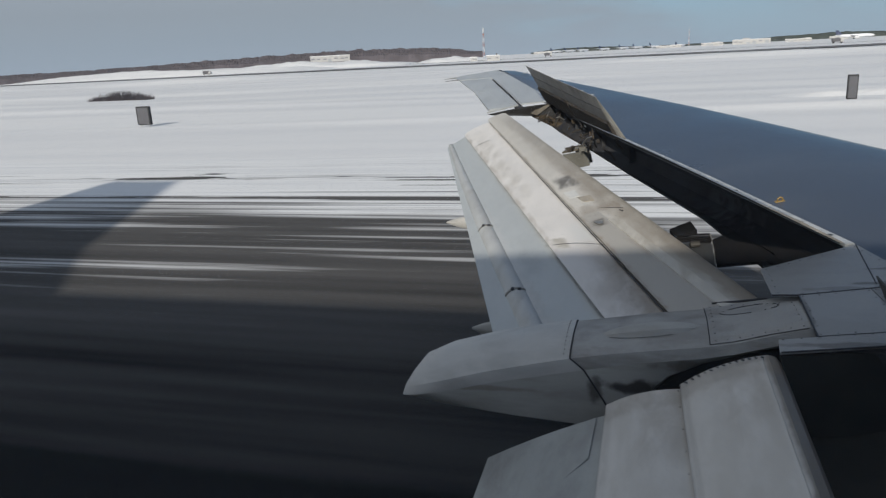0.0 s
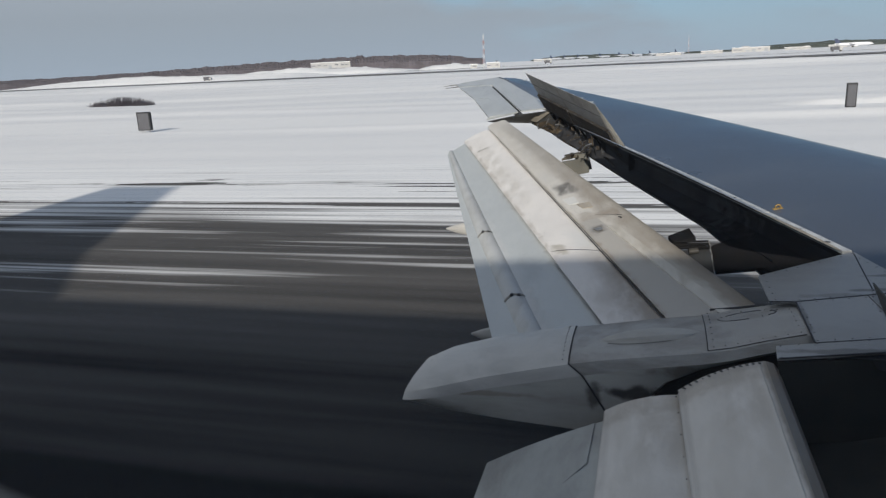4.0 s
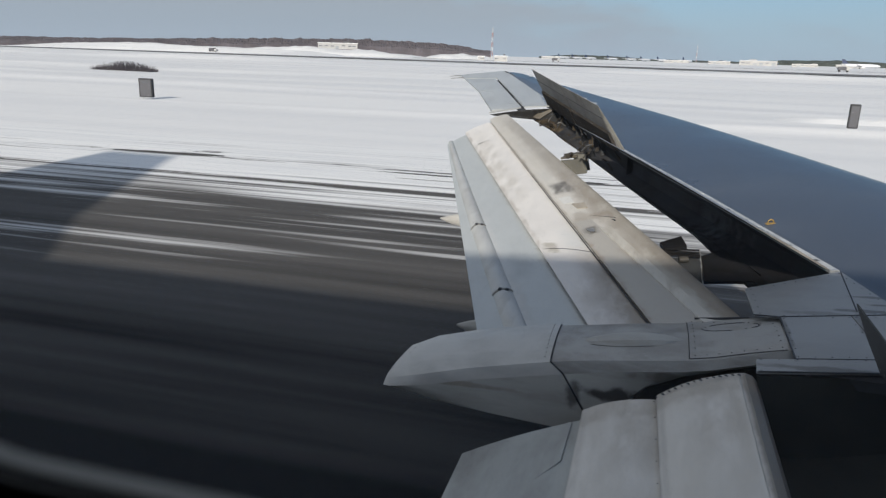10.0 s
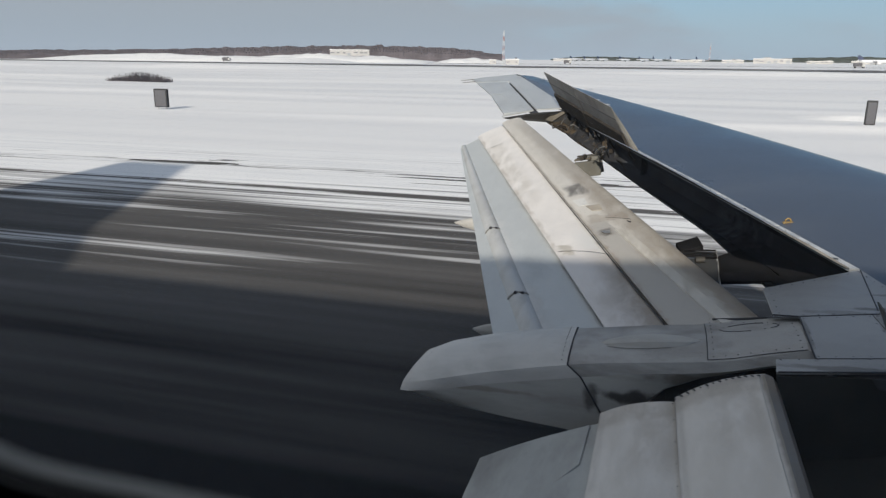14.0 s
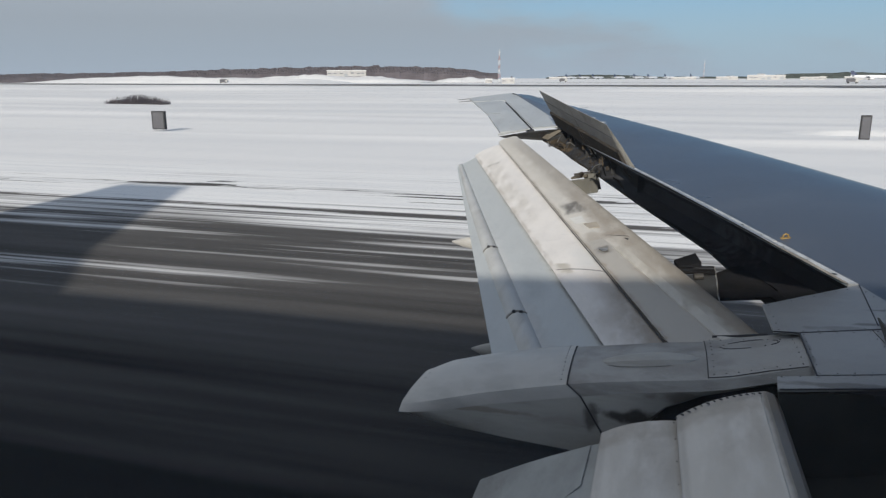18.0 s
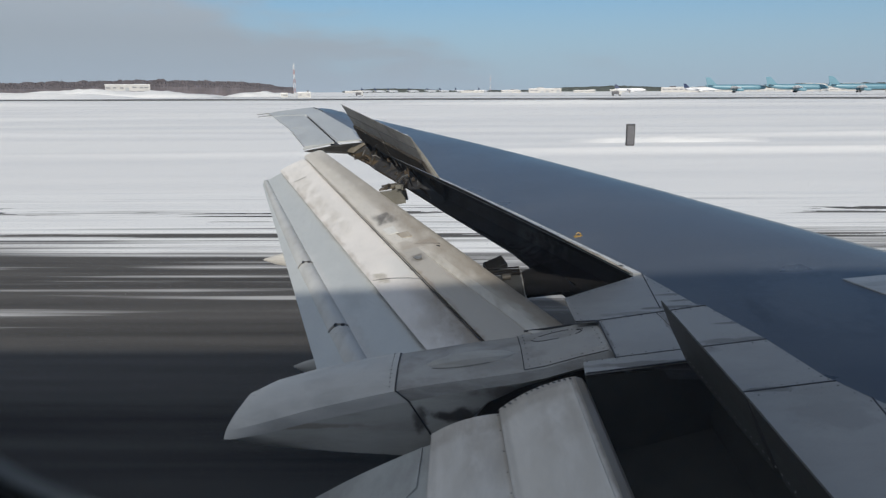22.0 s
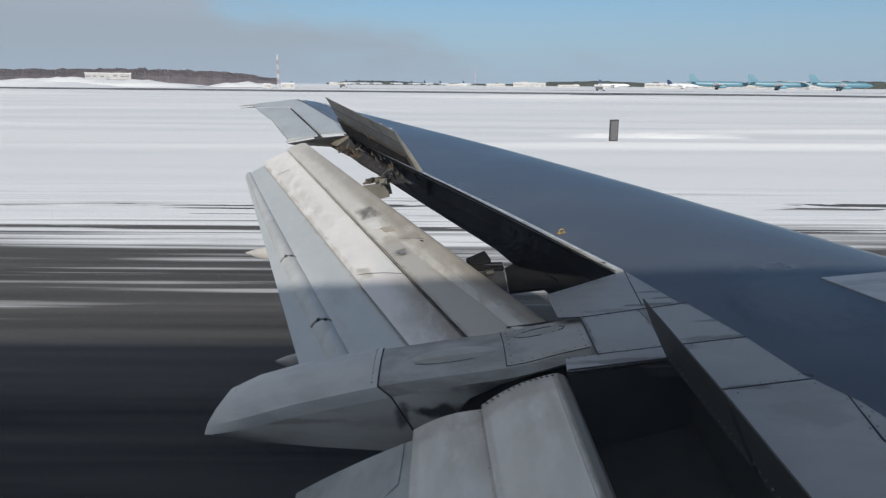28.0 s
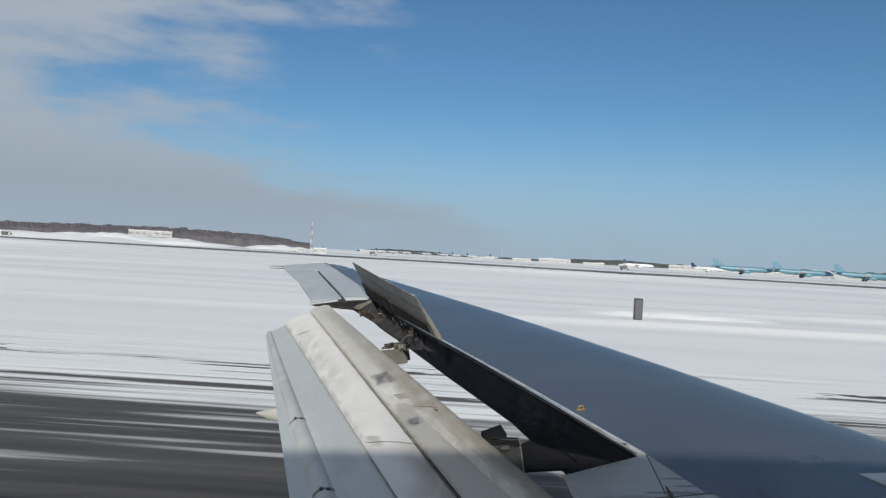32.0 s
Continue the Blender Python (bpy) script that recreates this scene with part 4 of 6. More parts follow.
part("walkway_patch", slab([on(2.222, 4.056, 0.02), on(3.3, 4.15, 0.022), on(3.5, 3.5, 0.022), on(2.40, 3.66, 0.02)], 0.006, 0, 0.002), M_STRIP, wing, "light grey marked area on the dark skin")

# cavity behind the rear spar, opened by the raised spoilers
SHROUD = [(4.05, 0.98), (4.733, 0.768), (5.657, 0.48), (6.801, -0.018), (8.178, -0.597), (9.06, -1.0), (9.45, -1.30)]


def shroud_z(x, y, dz=0.0):
    """Height of the shroud, which curves up towards its outer end."""
    return P(x, y, dz - 0.27 + 0.10 * min(1.0, max(0.0, (y - 8.95) / 0.5)))


cove = bmesh.new()
rows = []
for k in range(15):
    y = 4.1 + k * (9.53 - 4.1) / 14
    xh, xs = line(HINGE, y) + 0.05, line(SHROUD, y)
    rows.append([(xh, y, P(xh, y, -0.02)), (xh + 0.06, y, P(xh, y, -0.10)), (xh + 0.05, y, P(xh, y, -0.20)), (xh - 0.08, y, P(xh, y, -0.255)), (xs + 0.12, y, shroud_z(xs, y, 0.0)), (xs, y, shroud_z(xs, y)),
                 (xs, y, shroud_z(xs, y, -0.015)), (xh + 0.1, y, P(xh, y, -0.33)), (xh + 0.27, y, P(xh, y, -0.32)), (xh + 0.27, y, P(xh, y, -0.12)), (xh + 0.04, y, P(xh, y, -0.008))])
cavity = part("spoiler_cavity", loft(rows, bm=cove), M_LINER, wing, "open cavity under the spoilers, dark with soot and painted shade", smooth=True)
for y, w in ((7.1, 0.03), (7.8, 0.025), (8.6, 0.03), (9.2, 0.025)):
    xh, xs = line(HINGE, y), line(SHROUD, y)
    a, b, c = (xh + 0.06, P(xh, y, -0.05)), (xh + 0.24, P(xh, y, -0.27)), (xs + 0.06, P(xs, y, -0.262))
    part("cavity_rib", loft([[(q[0], y - w / 2, q[1]) for q in (a, b, c)], [(q[0], y + w / 2, q[1]) for q in (a, b, c)]]), M_COVE, cavity)
for y in (7.4, 7.95, 8.4, 8.95):
    xh = line(HINGE, y)
    part("spoiler_actuator", tube([(xh + 0.22, y, P(xh, y, -0.21)), (xh + 0.12, y - 0.02, P(xh, y, -0.16)), (xh + 0.115, y - 0.02, P(xh, y, -0.158)), (xh + 0.04, y - 0.04, P(xh, y, -0.06))],
                                  0.02, 10, radii=[0.022, 0.022, 0.010, 0.009]), M_SOOTSHADE, cavity, "oily metal actuator")
    part("hydraulic_line", tube([(xh + 0.18, y + 0.05, P(xh, y, -0.14)), (xh + 0.10, y + 0.12, P(xh, y, -0.2)), (xh + 0.02, y + 0.24, P(xh, y, -0.2)), (xh - 0.04, y + 0.36, P(xh, y, -0.14))], 0.009, 6), M_SOOTSHADE, cavity)
rr = random.Random(5)
rows = []
for k in range(19):
    y = 7.15 + k * 0.13
    xs = line(SHROUD, y)
    w = 0.16 + 0.05 * noise.noise(Vector((y * 3.1, 0.4, 0.9)))
    rows.append([(xs - 0.002, y, shroud_z(xs, y, 0.004)), (xs + w * 0.5, y, shroud_z(xs, y, 0.012)), (xs + w, y, shroud_z(xs, y, 0.03 + 0.02 * noise.noise(Vector((y * 5, 1.4, 0.2))))), (xs + w + 0.05, y, shroud_z(xs, y, -0.004)), (xs - 0.002, y, shroud_z(xs, y, -0.012))])
part("shroud_lining", loft(rows), M_SHROUD, cavity, "brown lining of the shroud, streaked with soot", smooth=True)
for k in range(10):
    y = 7.2 + k * 0.235 + rr.uniform(-0.05, 0.05)
    xh = line(HINGE, y)
    x0, z0 = xh + rr.uniform(0.02, 0.18), P(xh, y, -rr.uniform(0.1, 0.24))
    e = rr.uniform(0.010, 0.026)
    part("cavity_fitting", box((x0 - e, y - e * 0.8, z0 - e), (x0 + e, y + e * 0.8, z0 + e * 1.4), e * 0.3), M_SOOTSHADE if k % 2 else M_SHROUD, cavity)
for k in range(26):
    # clips, brackets and worn bits of pipework in the cavity
    y = rr.uniform(7.2, 9.35)
    xh = line(HINGE, y)
    x0, z0 = xh - rr.uniform(-0.10, 0.22), P(xh, y, -rr.uniform(0.05, 0.20))
    q = Vector((rr.uniform(-0.07, 0.07), rr.uniform(-0.10, 0.10), rr.uniform(-0.05, 0.05)))
    part("cavity_clip", tube([Vector((x0, y, z0)) - q, Vector((x0, y, z0)) + q * 0.2 + Vector((0, 0, 0.02)), Vector((x0, y, z0)) + q], rr.uniform(0.004, 0.012), 6),
         (M_SOOTSHADE, M_COVE, M_METAL, M_SHROUD, M_SOOTSHADE)[k % 5], cavity)
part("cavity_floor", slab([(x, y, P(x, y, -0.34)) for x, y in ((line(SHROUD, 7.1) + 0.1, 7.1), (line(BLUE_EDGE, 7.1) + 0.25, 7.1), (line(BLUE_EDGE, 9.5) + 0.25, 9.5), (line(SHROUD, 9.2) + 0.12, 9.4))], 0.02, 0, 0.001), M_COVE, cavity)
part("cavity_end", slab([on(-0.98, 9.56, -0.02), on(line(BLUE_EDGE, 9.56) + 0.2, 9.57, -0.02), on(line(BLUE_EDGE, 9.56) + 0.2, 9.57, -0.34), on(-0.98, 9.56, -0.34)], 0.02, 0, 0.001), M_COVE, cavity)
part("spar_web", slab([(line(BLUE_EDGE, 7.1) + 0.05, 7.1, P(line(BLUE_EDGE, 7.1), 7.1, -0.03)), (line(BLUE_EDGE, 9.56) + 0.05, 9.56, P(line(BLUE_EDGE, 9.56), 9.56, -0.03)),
                       (line(BLUE_EDGE, 9.56) + 0.05, 9.56, P(line(BLUE_EDGE, 9.56), 9.56, -0.35)), (line(BLUE_EDGE, 7.1) + 0.05, 7.1, P(line(BLUE_EDGE, 7.1), 7.1, -0.35))], 0.02, 0, 0.001), M_COVE, cavity, "dark rear spar")
part("primer_bulkhead", slab([(line(SHROUD, 9.45) + 0.02, 9.42, P(-1.1, 9.4, -0.16)), (line(HINGE, 9.45) + 0.05, 9.49, P(-1.15, 9.5, -0.03)), (line(HINGE, 9.45) - 0.12, 9.47, P(-1.4, 9.5, -0.04)), (line(SHROUD, 9.45) - 0.06, 9.40, P(-1.3, 9.4, -0.12))],
                             0.02, 0, 0.002), M_PRIMER, cavity, "brownish primed bulkhead")


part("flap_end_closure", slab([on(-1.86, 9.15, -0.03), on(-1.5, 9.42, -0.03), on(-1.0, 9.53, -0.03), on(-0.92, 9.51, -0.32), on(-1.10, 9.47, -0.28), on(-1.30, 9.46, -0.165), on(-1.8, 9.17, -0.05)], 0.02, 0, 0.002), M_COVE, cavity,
     "dark plate closing the cavity's outer end")


def raised(hinge_a, hinge_b, chord_a, chord_b, angle, name, owner, label, ribs=(0.2, 0.4, 0.6, 0.8), under=None, boxed=False, deep=1.0):
    """A spoiler panel turned up about its hinge line by an angle."""
    a, b = Vector(hinge_a), Vector(hinge_b)
    h = (b - a).normalized()
    aft = Vector((-h.y, h.x, 0)).normalized()
    if aft.x > 0:
        aft = -aft
    up = Vector((0, 0, 1))
    d = (aft * math.cos(radians(angle)) + up * math.sin(radians(angle))).normalized()
    nrm = h.cross(d).normalized()
    if nrm.z < 0:
        nrm = -nrm
    rings = []
    for s in (0.0, 0.02, 0.5, 0.98, 1.0):
        p = a.lerp(b, 0.003 + s * 0.994)
        ch = chord_a + (chord_b - chord_a) * s
        e = 0.6 if s in (0.0, 1.0) else 1.0
        rings.append([p + nrm * 0.002, p + d * ch * 0.5 + nrm * 0.008, p + d * ch, p + d * ch - nrm * 0.006 * deep, p + d * ch * 0.6 - nrm * 0.028 * e * deep, p + d * 0.02 - nrm * 0.045 * e * deep])
    bm = loft(rings)
    bmesh.ops.recalc_face_normals(bm, faces=bm.faces)
    # under faces take the darker underside colour, inner panel ends a grey
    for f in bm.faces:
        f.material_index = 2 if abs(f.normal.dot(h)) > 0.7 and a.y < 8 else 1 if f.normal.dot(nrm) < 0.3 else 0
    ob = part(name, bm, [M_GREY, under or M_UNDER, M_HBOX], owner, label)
    if boxed:
        # added box darkening the lower half, a worn pale edge and a skin joint
        q0 = [[p + d * 0.01 - nrm * 0.03, p + d * 0.03 - nrm * 0.075, p + d * ch * 0.42 - nrm * 0.055, p + d * ch * 0.46 - nrm * 0.02] for p, ch in ((a.lerp(b, 0.02), chord_a), (a.lerp(b, 0.98), chord_b))]
        part("hinge_box", loft(q0), M_SOOTSHADE, ob, "dark box section added along the hinge")
        if a.y < 8:
            part("edge_line", tube([a + d * 0.02 - nrm * 0.012, a + d * chord_a * 0.98 - nrm * 0.004], 0.0045, 6), M_HBOX, ob, "worn cream panel edge")
        part("skin_joint", tube([a.lerp(b, 0.02) + d * chord_a * 0.72 - nrm * 0.021, a.lerp(b, 0.98) + d * chord_b * 0.72 - nrm * 0.021], 0.004, 5), M_SEAL, ob)
    if name == "ground_spoiler":
        rv = bmesh.new()
        ch, n = (chord_a + chord_b) / 2, int((b - a).length / 0.045)
        for k in range(n):
            p = a.lerp(b, (k + 0.5) / n) + d * ch * 0.22 - nrm * 0.0392
            r = random.uniform(0.0035, 0.0058)
            lo, hi = ([rv.verts.new(p + (h * math.cos(q * math.pi / 3) + d * math.sin(q * math.pi / 3)) * r * w - nrm * t) for q in range(6)] for w, t in ((1.0, 0.0), (0.55, 0.003)))
            rv.faces.new(hi)
            for q in range(6):
                rv.faces.new((lo[q], lo[(q + 1) % 6], hi[(q + 1) % 6], hi[q]))
        tagged(part("underside_rivets", rv, M_FAIR, ob, "pale rivet heads along the panel"), kind="stuff")
    # stiffening ribs under the panel
    for s in ribs:
        p = a.lerp(b, s)
        ch = chord_a + (chord_b - chord_a) * s
        q = [p + d * 0.03 - nrm * 0.05, p + d * ch * 0.9 - nrm * 0.012, p + d * ch * 0.5 - nrm * 0.055]
        part("stiffener", loft([[v - h * 0.008 for v in q], [v + h * 0.008 for v in q]]), under or M_UNDER, ob)
    return ob


def edge_at(y):
    x = line(BLUE_EDGE, y) - 0.015
    return (x, y, P(x, y, 0.006))


def hinge_at(y):
    x = line(HINGE, y)
    return (x, y, P(x, y, 0.004))


raised(hinge_at(4.36), hinge_at(5.76), 0.60, 0.60, 27, "spoiler", AIR, "spoiler panel partly raised, dark underneath", (), deep=0.3)
raised(hinge_at(5.77), hinge_at(7.09), 0.60, 0.56, 26.5, "spoiler", AIR, "spoiler panel partly raised, dark underneath", (), deep=0.3)
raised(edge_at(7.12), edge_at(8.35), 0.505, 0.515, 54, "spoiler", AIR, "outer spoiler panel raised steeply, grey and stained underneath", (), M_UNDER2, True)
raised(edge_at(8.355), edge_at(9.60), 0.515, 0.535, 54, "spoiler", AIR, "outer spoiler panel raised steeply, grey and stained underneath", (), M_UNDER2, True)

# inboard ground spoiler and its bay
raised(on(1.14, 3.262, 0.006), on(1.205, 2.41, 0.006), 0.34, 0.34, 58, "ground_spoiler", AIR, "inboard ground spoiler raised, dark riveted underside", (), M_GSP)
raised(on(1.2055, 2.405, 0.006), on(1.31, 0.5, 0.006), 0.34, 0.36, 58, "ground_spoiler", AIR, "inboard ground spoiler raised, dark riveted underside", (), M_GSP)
bay = []
for y in (3.275, 2.6, 1.8, 1.0, 0.3):
    bay.append([(1.24, y, P(1.24, y, -0.03)), (1.24, y, P(1.24, y, -0.34)), (0.75, y, P(0.7, y, -0.40)), (0.75, y, P(0.7, y, -0.43)), (1.28, y, P(1.24, y, -0.40)), (1.28, y, P(1.24, y, -0.03))])
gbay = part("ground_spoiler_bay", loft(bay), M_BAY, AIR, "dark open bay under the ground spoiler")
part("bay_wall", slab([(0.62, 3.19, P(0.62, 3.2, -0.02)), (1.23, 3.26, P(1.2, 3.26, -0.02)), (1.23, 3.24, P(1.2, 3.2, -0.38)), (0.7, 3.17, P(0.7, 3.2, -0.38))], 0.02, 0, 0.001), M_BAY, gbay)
for y in (2.0, 1.3):
    part("bay_actuator", tube([(1.2, y, P(1.2, y, -0.25)), (1.08, y, P(1.1, y, -0.18)), (0.98, y, P(1.0, y, -0.04))], 0.025, 8, radii=[0.035, 0.03, 0.015]), M_COVE, gbay)


# ---- flaps ----
def flap_element(name, out, inn, thick, bulge, mat, parent, label, spans=14, tuck=0.06, over=1.035):
    """One slotted flap element between an outer and an inner section. Each section: trailing edge and leading edge (x, y, z)."""
    rings, plan = [], []
    for k in range(spans + 1):
        s = k / spans * over
        te = Vector(out[0]).lerp(Vector(inn[0]), s)
        le = Vector(out[1]).lerp(Vector(inn[1]), s)
        ch = le - te
        up = Vector((-ch.z, 0, ch.x)).normalized()
        t = thick[0] + (thick[1] - thick[0]) * s
        ring = []
        for u in (0.0, 0.2, 0.4, 0.6, 0.8, 0.92, 1.0):
            ring.append(te + ch * u + up * (bulge * ch.length * 4 * u * (1 - u)))
        n = ch.normalized()
        for a in (25, 60, 95, 130, 165):
            r = t / 2
            ring.append(le - up * r + n * (tuck * math.sin(radians(a))) + up * (r * math.cos(radians(a))))
        ring.append(te + ch * 0.6 - up * t * 0.8)
        ring.append(te + ch * 0.25 - up * t * 0.35)
        ring.append(te - up * 0.006)
        rings.append(ring)
        plan += [(s, u) for u in (0.0, 0.2, 0.4, 0.6, 0.8, 0.92, 1.0, 1.03, 1.07, 1.1, 1.1, 1.1, 0.5, 0.5, 0.5)]
    bm = loft(rings)
    uv = bm.loops.layers.uv.new("plan")
    bm.verts.index_update()
    for f in bm.faces:
        for lp in f.loops:
            lp[uv].uv = plan[lp.vert.index]
    return part(name, bm, mat, parent, label, smooth=True)


YO, YI = 8.75, 3.92
O_TE, O_AM, O_MF, O_LE = (-2.304, YO, 2.725), (-2.084, YO, 2.876), (-1.783, YO, 3.046), (-1.640, YO, 3.120)
I_TE, I_AM, I_MF, I_LE = (-0.773, YI, 2.289), (-0.157, YI, 2.402), (0.174, YI, 2.446), (0.575, YI, 2.532)


def lower(p, dz, dx=0.0):
    return (p[0] + dx, p[1], p[2] + dz)


aft_flap = flap_element("aft_flap", (O_TE, lower(O_AM, -0.012, 0.03)), (I_TE, lower(I_AM, -0.015, 0.04)), (0.05, 0.09), 0.02, M_AFT, AIR, "pale blue-grey aft flap, lowered")
mid_flap = flap_element("mid_flap", (lower(O_AM, 0.008), lower(O_MF, -0.016, 0.03)), (lower(I_AM, 0.010), lower(I_MF, -0.020, 0.04)), (0.06, 0.09), 0.045, M_MID, AIR, "worn white middle flap, lowered")
fore_flap = flap_element("fore_flap", (lower(O_MF, 0.012), O_LE), (lower(I_MF, 0.015), I_LE), (0.09, 0.13), 0.05, M_FORE, AIR, "stained cream fore flap, lowered", tuck=0.09)


def on_flap(out, inn, s, u, dz=0.0):
    te = Vector(out[0]).lerp(Vector(inn[0]), s)
    le = Vector(out[1]).lerp(Vector(inn[1]), s)
    p = te.lerp(le, u)
    return Vector((p.x, p.y, p.z + dz))


AO, AI_ = (O_TE, O_AM), (I_TE, I_AM)
MO, MI = (O_AM, O_MF), (I_AM, I_MF)
FO, FI = (O_MF, O_LE), (I_MF, I_LE)
RIDGE_R = (0.03, 0.045, 0.06, 0.072, 0.082, 0.088)
ridge = [on_flap(AO, AI_, s, 0.22 + 0.16 * s, 0.016 - 0.82 * r) for s, r in zip((0.0, 0.2, 0.4, 0.6, 0.8, 1.04), RIDGE_R)]
part("flap_ridge", tube(ridge, 0.03, 18, radii=RIDGE_R), M_RIDGE, aft_flap, "rounded ridge along the aft flap", smooth=True)
for s in (0.655, 0.91):
    r = float(np.interp(s, (0.0, 0.2, 0.4, 0.6, 0.8, 1.04), RIDGE_R))
    p = on_flap(AO, AI_, s, 0.22 + 0.16 * s, 0.016 - 0.82 * r)
    d = (ridge[-1] - ridge[0]).normalized()
    part("ridge_fitting", tube([p - d * 0.012, p + d * 0.012], r * 1.05, 18), M_HBOX if s in (0.655, 0.91) else M_PALE, aft_flap, "grimy band round the ridge")
    if s in (0.655, 0.91):
        for e in (-0.022, 0.022):
            q = p + d * 0.02 + Vector((e - 0.01, 0, r * 1.0))
            part("fitting_bolt", box(tuple(q + Vector((-0.011, -0.012, -0.012))), tuple(q + Vector((0.011, 0.012, 0.010))), 0.004), M_SEAL, aft_flap)
for fo, fi, s, u0, u1, owner in ((MO, MI, 0.16, 0.15, 0.55, mid_flap), (MO, MI, 0.797, 0.0, 1.0, mid_flap), (FO, FI, 0.695, 0.0, 0.95, fore_flap)):
    pts = []
    for k in range(9):
        u = u0 + (u1 - u0) * k / 8
        te = Vector(fo[0]).lerp(Vector(fi[0]), s)
        le = Vector(fo[1]).lerp(Vector(fi[1]), s)
        pts.append(on_flap(fo, fi, s + 0.03 * (u - 0.5), u, 0.006 + (0.045 if fo is MO else 0.05) * (le - te).length * 4 * u * (1 - u)))
    part("flap_seam", tube(pts, 0.0016, 5), M_SEAL, owner, "dark skin joint across the flap")
# step, hook fitting and patches on the fore flap
def fore_top(s, u, lift=0.0):
    """A point on the fore flap's curved top."""
    te, le = Vector(lower(O_MF, 0.012)).lerp(Vector(lower(I_MF, 0.015)), s), Vector(O_LE).lerp(Vector(I_LE), s)
    ch = le - te
    return te.lerp(le, u) + Vector((-ch.z, 0, ch.x)).normalized() * (0.05 * ch.length * 4 * u * (1 - u) + lift)


step = []
for s in np.linspace(0.745, 1.03, 10):
    u = 0.06 + 0.55 * float(s) - 0.04
    a, b, c, d = fore_top(s, u, 0.0), fore_top(s, u + 0.005, 0.006), fore_top(s, u + 0.10, 0.005), fore_top(s, u + 0.22, -0.001)
    step.append([a, b, c, d, d + Vector((0, 0, -0.01)), a + Vector((0, 0, -0.01))])
part("skin_step", loft(step), M_CREAM, fore_flap, "stepped edge of the nose skin along the fore flap", smooth=True)
# dark tube laid in for the shaded gap between the two flap elements
slot_line = [on_flap(FO, FI, float(s), -0.012, -0.004) for s in np.linspace(0.0, 1.03, 12)]
part("slot_shade_line", tube(slot_line, 0.008, 6, radii=[0.0012 + 0.0032 * k / 11 for k in range(12)]), M_SEAL, fore_flap, "dark line added for the shaded slot behind the fore flap")


def fore_patch(s0, s1, u0, u1, lift, mat, name, label=""):
    """A thin piece lying on the fore flap's curved top."""
    pts = []
    for s, u in ((s0, u0), (s0 + 0.004, u1), (s1, u1 - 0.04), (s1 - 0.003, u0 + 0.03)):
        te, le = Vector(FO[0]).lerp(Vector(FI[0]), s), Vector(FO[1]).lerp(Vector(FI[1]), s)
        pts.append(on_flap(FO, FI, s, u, 0.013 + 0.05 * (le - te).length * 4 * u * (1 - u) + lift))
    return part(name, slab(pts, 0.006, 0, 0.001), mat, fore_flap, label)


fore_patch(0.600, 0.634, 0.12, 0.42, 0.001, M_WHITE, "repair_plate", "small bright repair plate")
fore_patch(0.637, 0.664, 0.30, 0.60, 0.001, M_SCUFF2, "repair_plate", "brown repair plate")
fore_patch(0.742, 0.756, 0.14, 0.30, 0.008, M_METAL, "flap_fitting", "worn metal fitting")
fore_patch(0.718, 0.724, 0.80, 0.86, 0.002, M_SEAL, "flap_fitting", "dark drain fitting")

# carriage brackets seen in the slot ahead of the fore flap
for y in (7.98,):
    xs = line(SHROUD, y) - 0.07
    z = P(xs, y, -0.27)
    m_br, m_pl = M_OLIVE, M_PRIMER
    br = part("carriage_bracket", loft([[(xs - 0.10, y - 0.02, z + 0.02), (xs + 0.06, y - 0.02, z + 0.03), (xs + 0.10, y - 0.02, z - 0.14), (xs - 0.02, y - 0.02, z - 0.16)],
                                        [(xs - 0.10, y + 0.03, z + 0.02), (xs + 0.06, y + 0.03, z + 0.03), (xs + 0.10, y + 0.03, z - 0.14), (xs - 0.02, y + 0.03, z - 0.16)]]), m_br, AIR,
              "grimy grey flap carriage bracket")
    part("carriage_plate", slab([(xs - 0.22, y - 0.05, z - 0.02), (xs - 0.05, y - 0.08, z + 0.015), (xs - 0.02, y + 0.16, z + 0.03), (xs - 0.16, y + 0.18, z + 0.0)], 0.02, 0, 0.003), m_pl, br)
    part("carriage_arm", loft([[(xs - 0.20, y - 0.18, z - 0.03), (xs - 0.14, y - 0.18, z - 0.03), (xs - 0.16, y - 0.18, z - 0.2), (xs - 0.2, y - 0.18, z - 0.2)],
                               [(xs + 0.04, y - 0.12, z + 0.0), (xs + 0.08, y - 0.12, z + 0.0), (xs + 0.08, y - 0.12, z - 0.16), (xs + 0.04, y - 0.12, z - 0.16)]]), m_br, br)
    part("carriage_roller", tube([(xs - 0.13, y - 0.16, z + 0.01), (xs - 0.11, y - 0.02, z + 0.02)], 0.025, 10), M_SOOTSHADE, br)
    part("carriage_rod", tube([(xs - 0.2, y + 0.06, z + 0.0), (xs + 0.12, y + 0.12, z + 0.05)], 0.010, 8), M_GRIMY, br)

# inner carriage and the dark closure that fills the slot beside it
inner = part("carriage_bracket", slab([on(0.235, 5.40, -0.25), on(0.385, 5.53, -0.245), on(0.42, 5.36, -0.25), on(0.27, 5.25, -0.255)], 0.03, 0, 0.004), M_BLACK, AIR, "oily dark flap carriage bracket")
part("carriage_closure", slab([on(0.505, 5.19, -0.262), on(0.66, 5.34, -0.262), on(1.0, 4.75, -0.262), on(1.0, 4.30, -0.262), on(0.80, 4.80, -0.262), on(0.505, 4.755, -0.262)], 0.02, 0, 0.002), M_BLACK, inner, "near-black plate closing the slot")
